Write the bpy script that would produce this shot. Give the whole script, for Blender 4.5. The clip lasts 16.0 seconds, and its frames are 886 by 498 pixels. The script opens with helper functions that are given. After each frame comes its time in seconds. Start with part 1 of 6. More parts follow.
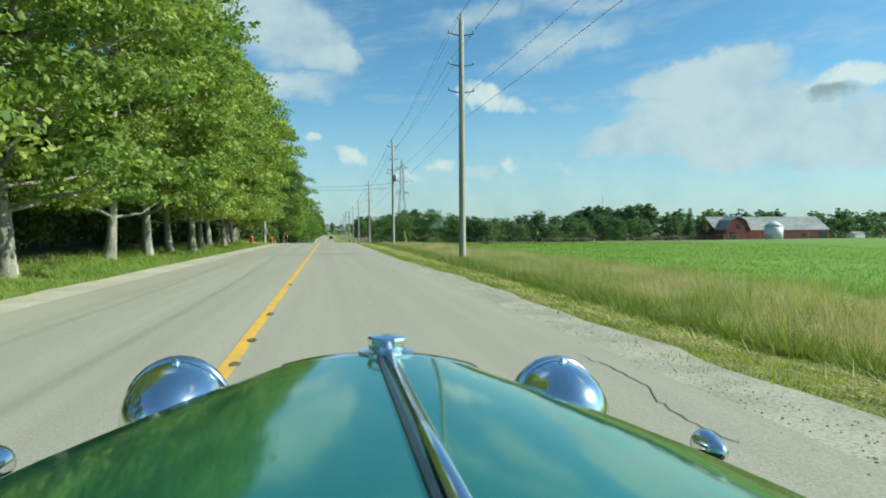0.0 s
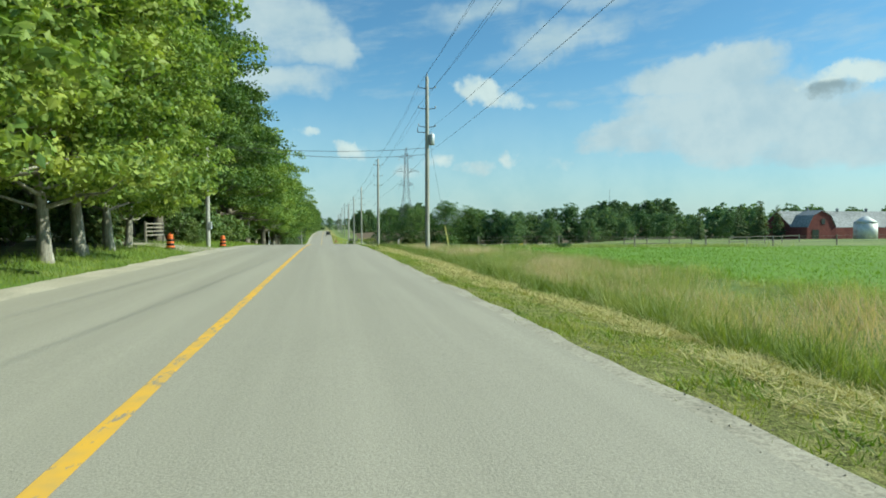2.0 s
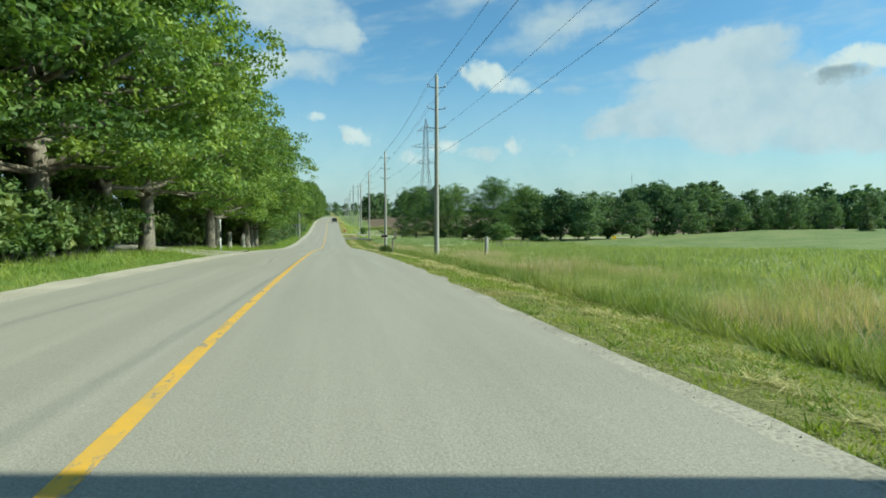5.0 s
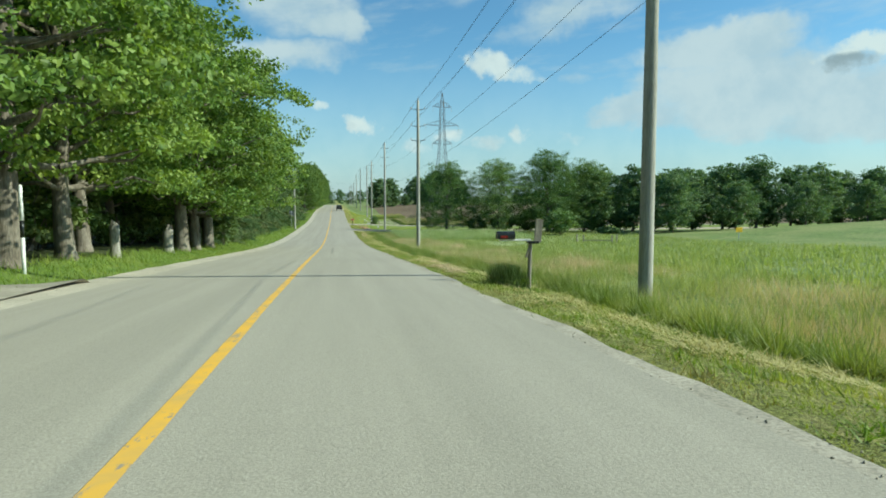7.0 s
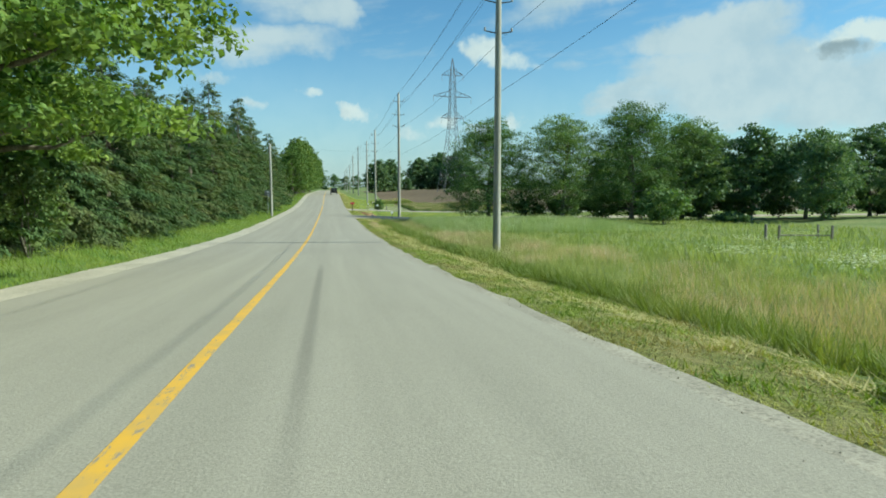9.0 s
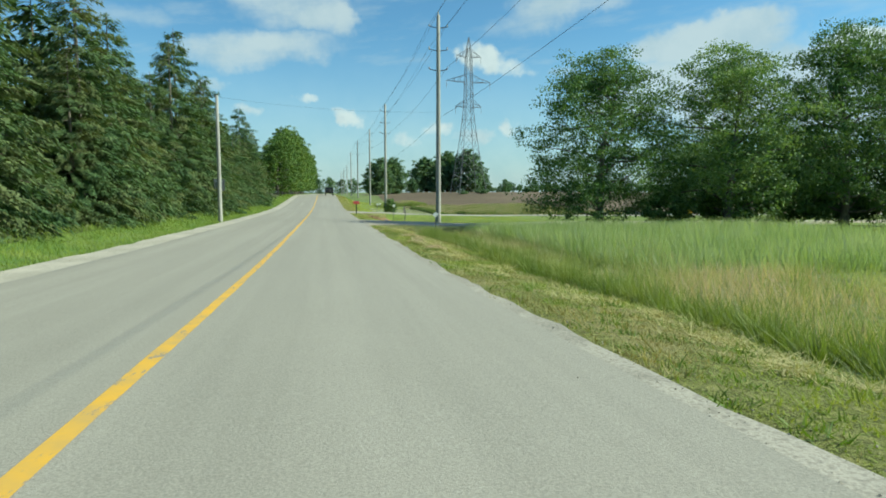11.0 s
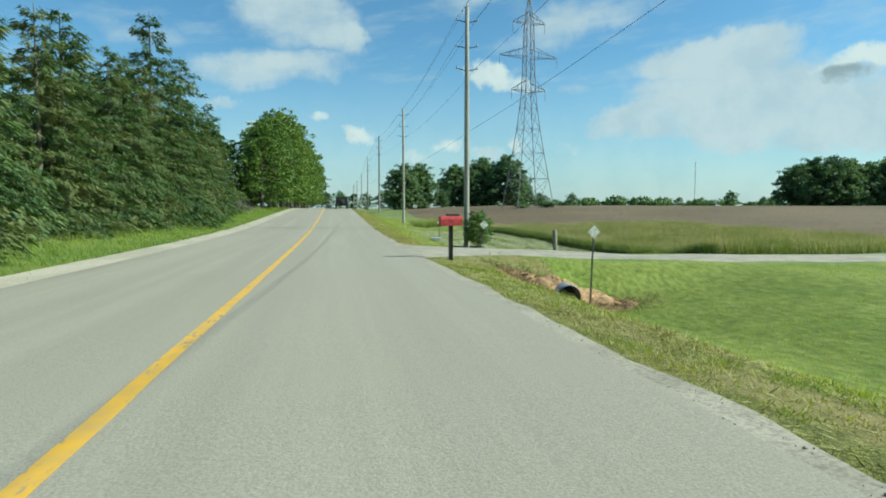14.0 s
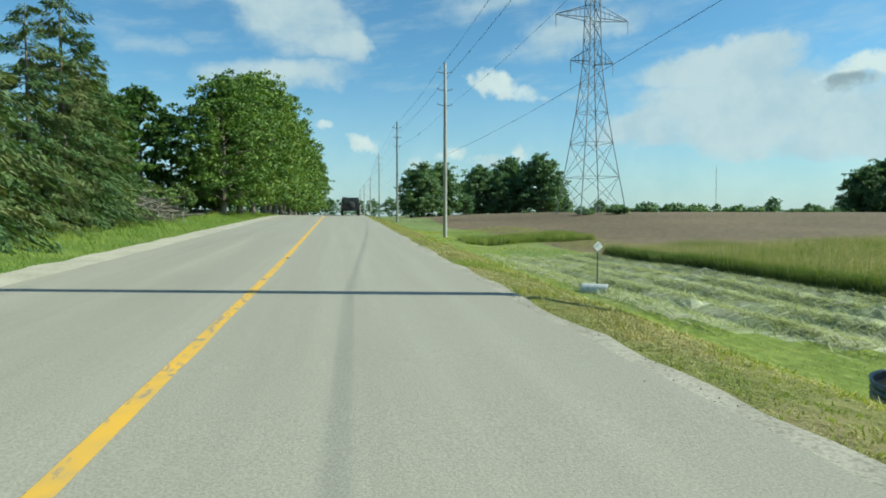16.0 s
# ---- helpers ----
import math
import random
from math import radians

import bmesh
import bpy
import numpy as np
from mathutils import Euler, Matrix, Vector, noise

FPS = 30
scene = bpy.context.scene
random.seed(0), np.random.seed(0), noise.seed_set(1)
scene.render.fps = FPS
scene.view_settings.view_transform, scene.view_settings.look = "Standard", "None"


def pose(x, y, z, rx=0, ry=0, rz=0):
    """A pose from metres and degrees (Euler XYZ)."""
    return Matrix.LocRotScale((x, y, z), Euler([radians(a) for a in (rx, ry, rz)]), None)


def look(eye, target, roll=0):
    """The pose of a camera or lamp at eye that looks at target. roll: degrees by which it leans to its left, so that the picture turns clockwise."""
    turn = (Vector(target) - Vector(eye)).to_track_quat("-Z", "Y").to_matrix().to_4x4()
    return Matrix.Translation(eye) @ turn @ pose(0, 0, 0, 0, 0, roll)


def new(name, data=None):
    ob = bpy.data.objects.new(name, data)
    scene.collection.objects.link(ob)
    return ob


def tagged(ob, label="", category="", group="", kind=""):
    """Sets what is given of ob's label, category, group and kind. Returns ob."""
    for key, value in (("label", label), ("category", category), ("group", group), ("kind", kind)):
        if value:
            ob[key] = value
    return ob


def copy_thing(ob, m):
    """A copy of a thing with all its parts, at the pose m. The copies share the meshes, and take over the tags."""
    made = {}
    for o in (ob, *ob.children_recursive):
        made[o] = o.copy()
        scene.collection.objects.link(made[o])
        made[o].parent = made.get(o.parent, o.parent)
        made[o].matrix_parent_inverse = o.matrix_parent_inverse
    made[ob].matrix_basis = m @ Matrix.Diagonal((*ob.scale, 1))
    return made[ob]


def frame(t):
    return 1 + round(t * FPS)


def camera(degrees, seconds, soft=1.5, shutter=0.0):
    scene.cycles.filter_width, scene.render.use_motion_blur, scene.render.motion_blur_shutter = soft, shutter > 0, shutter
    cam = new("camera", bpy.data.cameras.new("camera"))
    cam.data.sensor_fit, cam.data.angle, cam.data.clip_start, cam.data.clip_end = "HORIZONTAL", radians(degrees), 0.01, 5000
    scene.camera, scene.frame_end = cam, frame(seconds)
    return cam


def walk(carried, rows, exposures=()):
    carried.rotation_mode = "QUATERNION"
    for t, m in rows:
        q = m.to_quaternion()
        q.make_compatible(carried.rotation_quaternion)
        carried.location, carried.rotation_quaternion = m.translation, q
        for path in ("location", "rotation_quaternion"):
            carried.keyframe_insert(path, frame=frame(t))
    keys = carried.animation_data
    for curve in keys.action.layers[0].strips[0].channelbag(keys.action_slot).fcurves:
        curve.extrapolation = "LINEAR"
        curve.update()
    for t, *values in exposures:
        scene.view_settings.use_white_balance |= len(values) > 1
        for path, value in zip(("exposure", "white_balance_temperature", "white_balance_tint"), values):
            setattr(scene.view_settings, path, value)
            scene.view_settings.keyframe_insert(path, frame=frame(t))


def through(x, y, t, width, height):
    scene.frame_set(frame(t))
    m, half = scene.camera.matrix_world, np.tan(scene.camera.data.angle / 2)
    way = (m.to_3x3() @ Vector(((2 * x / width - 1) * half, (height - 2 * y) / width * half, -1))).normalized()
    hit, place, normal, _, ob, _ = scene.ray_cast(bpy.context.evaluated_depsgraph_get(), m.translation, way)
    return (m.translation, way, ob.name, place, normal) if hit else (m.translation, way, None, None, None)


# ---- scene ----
from math import atan, degrees, sin, cos, pi, sqrt, exp

# ---------------------------------------------------------------- the lie of the land
SPEED = 16.0
SLOPES = ((-60, -0.1), (0, -0.2), (64, -0.5), (80, -1.8), (96, -3.5), (104, -4.0), (112, -4.3), (128, -5.0), (144, -5.5),
          (157, -5.2), (170, -4.0), (184, -2.5), (192, -1.6), (200, -1.0), (232, -0.6), (248, 0.0), (261, 1.0), (275, 2.6),
          (310, 2.6), (331, 0.3), (350, -0.2), (420, 0.0), (520, 0.0))
SY = np.arange(-60.0, 521.0, 1.0)
SZ = np.cumsum(np.interp(SY, [a for a, b in SLOPES], [b / 100 for a, b in SLOPES]))
SZ -= SZ[60]


def road_z(y):
    return np.interp(y, SY, SZ)


def bump(v, lo, hi, soft, soft_far=None):
    """1 between lo and hi, 0 outside, with soft shoulders."""
    a = np.clip((v - lo + soft) / soft, 0, 1)
    soft = soft_far or soft
    b = np.clip((hi + soft - v) / soft, 0, 1)
    a = a * b
    return a * a * (3 - 2 * a)


LANE_A, LANE_B = (214.5, 221.0), (242.6, 247.0)


def hay_from(y):
    """Where the cut hay begins beside the lawn."""
    return np.maximum(8.4, 12.6 - 0.5 * (np.asarray(y, float) - 262.5))



def land(x, y):
    """Height of the ground, which follows the road with a ditch and lower fields beside it."""
    x, y = np.asarray(x, float), np.asarray(y, float)
    base = road_z(y)
    far = np.clip((x - 40) / 50, 0, 1)
    base = base * (1 - 0.5 * far * far * (3 - 2 * far) * bump(y, -60.0, 190.0, 30.0))
    right = np.interp(x, (3.0, 4.2, 5.6, 7.0, 8.6, 12.0, 40.0), (-0.02, -0.16, -0.42, -0.62, -0.5, -0.42, -0.5))
    deep = np.interp(x, (3.0, 4.3, 5.2, 6.2, 8.0, 12.0, 22.0, 60.0), (-0.02, -0.24, -0.75, -1.2, -1.56, -1.48, -1.3, -0.6))
    k = bump(y, 239.0, 345.0, 17.0)
    out = np.clip((x - 7.0) / 6.0, 0, 1)
    k = k * (1 - out) + bump(y, 249.0, 345.0, 8.0) * out
    right = right * (1 - k) + deep * k
    bank = np.interp(x, (3.0, 4.4, 7.5, 12.0, 20.0, 60.0), (-0.02, -0.3, -1.7, -2.1, -1.7, -0.7))
    k = bump(y, 296.0, 345.0, 26.0)
    right = right * (1 - k) + bank * k
    lane = np.interp(x, (3.0, 6.0, 14.0, 40.0), (-0.02, -0.12, -0.45, -0.6))
    for (lo, hi), fade in ((LANE_A, 1.6), (LANE_B, 7.0)):
        w = bump(y, lo, hi, 1.6, fade)
        right = right * (1 - w) + lane * w
    right = right + 1.3 * np.clip((x - 14) / 26, 0, 1) * bump(y, 352.0, 4000.0, 40.0)
    left = np.interp(-x, (6.2, 6.9, 8.0, 9.5, 14.0, 40.0), (-0.02, -0.03, 0.1, 0.32, 0.6, 1.0))
    right = right + 0.4 * np.exp(-(((x - 6.1) / 1.4) ** 2) - ((y - 241.2) / 0.7) ** 2)
    right = right - 0.55 * np.exp(-(((x - 6.2) / 1.5) ** 2) - ((y - 212.2) / 1.0) ** 2)
    cs = np.where(x > 0, right, left)
    rough = 0.05 * np.sin(x * 0.9 + 1.3 * np.sin(y * 0.31)) * np.sin(y * 0.53 + x * 0.21)
    flat = np.clip((np.abs(x + 1.7) - 5.4) / 3, 0, 1)
    return base + cs + rough * flat * np.clip((np.abs(x) - 3) / 5, 0, 1)


def gz(x, y):
    return float(land(x, y))


# ---------------------------------------------------------------- the camera and its drive
LENS = 70.0
FOCAL = 784 / math.tan(radians(LENS / 2))
EYE = 1.25
# seconds, sideways place, heading column, horizon row, roll
DRIVE = (
    (0.0, -0.33, 580, 405, 0.4), (0.5, -0.2, 570, 392, 0.2), (1.0, -0.08, 568, 388, 0.0), (1.5, 0.02, 573, 391, 0.0),
    (2.0, 0.08, 576, 397, 0.1), (2.5, 0.12, 584, 390, -0.1), (3.0, 0.15, 582, 386, 0.0), (3.5, 0.15, 585, 386, 0.0),
    (4.0, 0.12, 585, 385, 0.0), (5.0, 0.02, 586, 372, 0.0), (6.0, -0.06, 586, 358, 0.0), (6.5, -0.1, 585, 351, 0.1),
    (7.0, -0.12, 593, 353, 0.0), (7.5, -0.12, 586, 340, 0.0), (8.0, -0.11, 588, 345, 0.0), (8.5, -0.1, 583, 331, 0.0),
    (9.0, -0.08, 583, 331, 0.0), (9.5, -0.02, 582, 331, 0.0), (10.5, 0.12, 577, 338, 0.0), (11.5, 0.25, 574, 350, 0.0),
    (12.0, 0.26, 578, 362, 0.0), (12.5, 0.26, 580, 363, 0.0), (13.0, 0.24, 586, 365, 0.0), (13.5, 0.2, 590, 369, 0.0),
    (14.0, 0.16, 592, 371, 0.0), (14.5, 0.12, 594, 376, 0.0), (15.0, 0.1, 594, 379, 0.0), (15.5, 0.07, 597, 376, 0.0),
    (16.0, 0.05, 599, 385, 0.0))


def drive_pose(t, x, column, row, roll):
    y = SPEED * t
    return pose(x, y, float(road_z(y)) + EYE, 90 - degrees(atan((441 - row) / FOCAL)), roll, -degrees(atan((784 - column) / FOCAL)))


cam = camera(LENS, 16.0, soft=1.8)
walk(cam, [(row[0], drive_pose(*row)) for row in DRIVE], exposures=[(0.0, 0.5, 6300, -8), (16.0, 0.5, 6300, -8)])

# ---------------------------------------------------------------- sky and sun
SUN_AZ, SUN_EL = 101.5, 35.5     # degrees to the right of the road's direction, and above the horizon
world = bpy.data.worlds.new("sky")
scene.world = world
world.use_nodes = True


class Nodes:
    """Short hand for a node tree."""

    def __init__(self, tree):
        self.tree = tree
        tree.nodes.clear()

    def add(self, kind, ins=()):
        n = self.tree.nodes.new(kind)
        for key, v in dict(ins).items():
            self.put(n.inputs[key], v)
        return n

    def put(self, socket, v):
        if isinstance(v, bpy.types.NodeSocket):
            self.tree.links.new(v, socket)
        elif isinstance(v, bpy.types.Node):
            self.tree.links.new(v.outputs[0], socket)
        else:
            socket.default_value = v

    def math(self, op, a, b=0.0, c=0.0, clamp=False):
        n = self.add("ShaderNodeMath", {0: a, 1: b, 2: c})
        n.operation, n.use_clamp = op, clamp
        return n.outputs[0]

    def mix(self, f, a, b, blend="MIX"):
        n = self.add("ShaderNodeMix")
        n.data_type, n.blend_type = "RGBA", blend
        for i, v in ((0, f), (6, a), (7, b)):
            self.put(n.inputs[i], v)
        return n.outputs[2]

    def smooth(self, v, lo, hi):
        n = self.add("ShaderNodeMapRange", {0: v, 1: lo, 2: hi})
        n.interpolation_type = "SMOOTHSTEP"
        return n.outputs[0]

    def noise(self, vec, scale, detail=4.0, rough=0.55):
        ins = {"Scale": scale, "Detail": detail, "Roughness": rough}
        if vec is not None:
            ins["Vector"] = vec
        return self.add("ShaderNodeTexNoise", ins)


def make_sky():
    n = Nodes(world.node_tree)
    sky = n.add("ShaderNodeTexSky")
    sky.sky_type, sky.sun_disc, sky.sun_elevation, sky.sun_rotation = "NISHITA", False, radians(SUN_EL), radians(SUN_AZ)
    sky.air_density, sky.dust_density, sky.ozone_density = 1.0, 0.6, 2.0
    co = n.add("ShaderNodeTexCoord").outputs["Generated"]
    xyz = n.add("ShaderNodeSeparateXYZ", {0: co})
    az = n.math("MULTIPLY", n.math("ARCTAN2", xyz.outputs[0], xyz.outputs[1]), 180 / pi)
    el = n.math("MULTIPLY", n.math("ARCSINE", xyz.outputs[2]), 180 / pi)
    high = el

    def wobbled(scale, side, up):
        w = n.add("ShaderNodeSeparateXYZ", {0: n.noise(co, scale, 5.0, 0.6).outputs[1]})
        return (n.math("ADD", az, n.math("MULTIPLY", n.math("SUBTRACT", w.outputs[0], 0.5), side)),
                n.math("ADD", el, n.math("MULTIPLY", n.math("SUBTRACT", w.outputs[1], 0.5), up)))

    def shapes(where, blobs):
        """The strongest of several soft tilted ellipses: azimuth, elevation, half width, half height, tilt, weight."""
        field = None
        for a, e, w, h, tilt, k in blobs:
            c, q = cos(radians(tilt)), sin(radians(tilt))
            dx, dy = n.math("SUBTRACT", where[0], a), n.math("SUBTRACT", where[1], e)
            u = n.math("DIVIDE", n.math("ADD", n.math("MULTIPLY", dx, c), n.math("MULTIPLY", dy, q)), w)
            v = n.math("DIVIDE", n.math("SUBTRACT", n.math("MULTIPLY", dy, c), n.math("MULTIPLY", dx, q)), h)
            d = n.math("ADD", n.math("MULTIPLY", u, u), n.math("MULTIPLY", v, v))
            g = n.math("MULTIPLY", n.math("SUBTRACT", 1.0, d, clamp=True), k)
            field = g if field is None else n.math("MAXIMUM", field, g)
        return field

    # broad thin sheets
    veil = shapes(wobbled(6.0, 14.0, 6.5),
                  ((35, 8.4, 12.5, 4.6, 0, 1.5), (33.5, 12.3, 8.5, 2.5, 3, 1.5), (43, 7.0, 10, 4.4, 0, 1.2), (27, 7.6, 7, 2.2, 12, 1.1),
                   (-4, 17.5, 7.0, 4.8, -18, 1.1), (-1.0, 15.0, 3.6, 2.5, -20, 1.2), (-6, 12.1, 8.5, 2.1, 2, 1.05), (-15, 14.2, 5, 1.5, 0, 0.6),
                   (20, 15.3, 8.5, 1.8, 14, 0.8), (14, 18.4, 9, 1.7, 4, 0.75), (24, 18.6, 7, 1.5, 8, 0.7), (20.3, 10.4, 3.6, 0.9, -6, 0.6), (-12, 9.2, 5, 1.2, 0, 0.5)))
    far_veil = shapes(wobbled(6.0, 12.0, 6.0),
                      ((-60, 20, 14, 5, 0, 0.9), (75, 24, 14, 5, 8, 0.9), (130, 30, 20, 6, 0, 0.8), (-130, 18, 16, 5, 0, 0.9), (170, 25, 14, 6, 0, 0.9),
                       (-20, 40, 24, 7, 10, 0.9), (60, 48, 24, 6, 0, 0.9), (-85, 34, 16, 5, 0, 0.8)))
    veil = n.math("MAXIMUM", veil, far_veil)
    # small heaped clouds with firmer edges
    heap = shapes(wobbled(19.0, 4.6, 2.6),
                  ((14.2, 11.7, 2.9, 1.25, -16, 1.0), (16.4, 10.9, 2.4, 0.9, -10, 0.7), (2.0, 6.5, 2.1, 0.8, -14, 1.0), (-1.7, 8.3, 1.2, 0.5, 0, 0.6),
                   (43.4, 11.3, 3.0, 1.15, 4, 1.1), (42.0, 10.3, 2.4, 1.2, 0, 1.0), (16.6, 5.6, 1.4, 1.0, 0, 0.85), (10.2, 5.7, 1.6, 0.9, 0, 0.7), (13.2, 5.0, 2.4, 0.8, 0, 0.5),
                   (20.5, 5.2, 1.6, 0.8, 0, 0.5), (7.6, 4.6, 2.2, 0.8, 0, 0.55), (-6.5, 6.9, 1.6, 0.7, 0, 0.5), (-9.2, 8.9, 2.0, 0.6, 0, 0.4)))
    fine = n.noise(co, 26.0, 6.0, 0.62).outputs[0]
    flat = n.add("ShaderNodeCombineXYZ", {0: n.math("MULTIPLY", az, 0.05), 1: n.math("MULTIPLY", n.math("SUBTRACT", el, n.math("MULTIPLY", az, 0.1)), 0.2)})
    streak = n.noise(flat, 2.6, 6.0, 0.62).outputs[0]
    soft = n.math("ADD", veil, n.math("ADD", n.math("MULTIPLY", n.math("SUBTRACT", streak, 0.5), 1.3), n.math("MULTIPLY", n.math("SUBTRACT", fine, 0.5), 0.6)))
    fac = n.math("MULTIPLY", n.math("MULTIPLY", n.smooth(soft, -0.1, 1.15), n.smooth(veil, 0.0, 0.85)), 0.95)
    firm = n.smooth(n.math("ADD", heap, n.math("MULTIPLY", n.math("SUBTRACT", fine, 0.5), 1.5)), 0.1, 0.95)
    firm = n.math("MULTIPLY", firm, n.smooth(heap, 0.0, 0.25))
    thin = n.math("MULTIPLY", n.smooth(streak, 0.45, 0.75), 0.34)
    haze = n.math("MULTIPLY", n.math("SUBTRACT", 1.0, n.smooth(high, -4.0, 15.0)), 0.76)
    fac = n.math("MAXIMUM", n.math("MAXIMUM", fac, thin), haze)
    lit = n.noise(n.add("ShaderNodeMapping", {0: co, 1: (0, 0, 0.03)}), 16.0, 5.0, 0.6).outputs[0]
    shade = n.mix(n.smooth(lit, 0.35, 0.7), (CLOUD * 0.84, CLOUD * 0.94, CLOUD * 1.03, 1), (CLOUD * 0.69, CLOUD * 0.83, CLOUD * 0.96, 1))
    tint = n.mix(1.0, sky.outputs[0], SKY_TINT, "MULTIPLY")
    col = n.mix(n.math("MULTIPLY", fac, 0.95), tint, shade)
    white = n.mix(n.smooth(lit, 0.4, 0.75), (CLOUD * 1.02, CLOUD * 1.1, CLOUD * 1.13, 1), (CLOUD * 0.78, CLOUD * 0.88, CLOUD * 0.95, 1))
    under = shapes(wobbled(20.0, 2.0, 1.0), ((41.9, 10.1, 2.2, 0.95, 4, 1.0),))
    white = n.mix(n.smooth(under, 0.0, 0.6), white, (CLOUD * 0.42, CLOUD * 0.52, CLOUD * 0.6, 1))
    col = n.mix(n.math("MULTIPLY", firm, 0.92), col, white)
    bg = n.add("ShaderNodeBackground", {0: col, 1: SKY})
    n.add("ShaderNodeOutputWorld", {0: bg})


SKY, CLOUD, SKY_TINT = 0.092, 5.6, (0.68, 0.97, 1.12, 1)
make_sky()
sun = new("sun", bpy.data.lights.new("sun", "SUN"))
sun.data.energy, sun.data.angle, sun.data.color = 4.6, radians(0.55), (1.0, 0.95, 0.82)
s_az, s_el = radians(SUN_AZ), radians(SUN_EL)
sun.matrix_world = look((0, 0, 60), (-sin(s_az) * cos(s_el) * 50, -cos(s_az) * cos(s_el) * 50, 60 - sin(s_el) * 50))

# ---------------------------------------------------------------- materials


def material(name, rough=0.8, metal=0.0, spec=0.4):
    m = bpy.data.materials.new(name)
    m.use_nodes = True
    n = Nodes(m.node_tree)
    bsdf = n.add("ShaderNodeBsdfPrincipled", {"Roughness": rough, "Metallic": metal, "Specular IOR Level": spec})
    n.add("ShaderNodeOutputMaterial", {0: bsdf})
    return m, n, bsdf


def world_pos(n):
    return n.add("ShaderNodeNewGeometry").outputs["Position"]


def relief(n, bsdf, height, dist, strength=0.6):
    n.put(bsdf.inputs["Normal"], n.add("ShaderNodeBump", {"Strength": strength, "Distance": dist, "Height": height}).outputs[0])


def mottled(name, a, b, scale, fine, rough=0.85, metal=0.0, spec=0.3, bumpy=0.01, c=None, seed_object=False, stretch=None):
    """Two colours in large patches, a grain, and a fine relief."""
    m, n, bsdf = material(name, rough, metal, spec)
    co = n.add("ShaderNodeTexCoord").outputs["Object"] if seed_object else world_pos(n)
    if stretch:
        co = n.add("ShaderNodeMapping", {0: co, 3: stretch})
    big = n.noise(co, scale, 5.0, 0.6)
    small = n.noise(co, fine, 4.0, 0.6)
    col = n.mix(n.smooth(big.outputs[0], 0.35, 0.65), (*a, 1), (*b, 1))
    if c:
        col = n.mix(n.smooth(small.outputs[0], 0.55, 0.75), col, (*c, 1))
    col = n.mix(0.55, col, n.mix(n.smooth(small.outputs[0], 0.28, 0.72), (0.42, 0.42, 0.42, 1), (1.55, 1.55, 1.55, 1)), "MULTIPLY")
    n.put(bsdf.inputs["Base Color"], col)
    if bumpy:
        relief(n, bsdf, small.outputs[0], bumpy)
    return m


def foliage(name, dark, light, tip, through=0.35, rough=0.55, patchy=0.8):
    """Leaves: each its own shade, with light coming through them."""
    m = bpy.data.materials.new(name)
    m.use_nodes = True
    n = Nodes(m.node_tree)
    isl = n.add("ShaderNodeNewGeometry").outputs["Random Per Island"]
    obj = n.add("ShaderNodeObjectInfo").outputs["Random"]
    patch = n.noise(world_pos(n), patchy, 3.0)
    col = n.mix(isl, (*dark, 1), (*light, 1))
    col = n.mix(n.math("MULTIPLY", n.smooth(patch.outputs[0], 0.42, 0.7), 0.7), col, (*tip, 1))
    col = n.mix(1.0, col, n.mix(obj, (0.8, 0.85, 0.8, 1), (1.2, 1.12, 1.1, 1)), "MULTIPLY")
    bsdf = n.add("ShaderNodeBsdfPrincipled", {"Base Color": col, "Roughness": rough, "Specular IOR Level": 0.35})
    trans = n.add("ShaderNodeBsdfTranslucent", {0: n.mix(1.0, col, (1.2, 1.25, 0.55, 1), "MULTIPLY")})
    n.add("ShaderNodeOutputMaterial", {0: n.add("ShaderNodeMixShader", {0: through, 1: bsdf, 2: trans})})
    return m


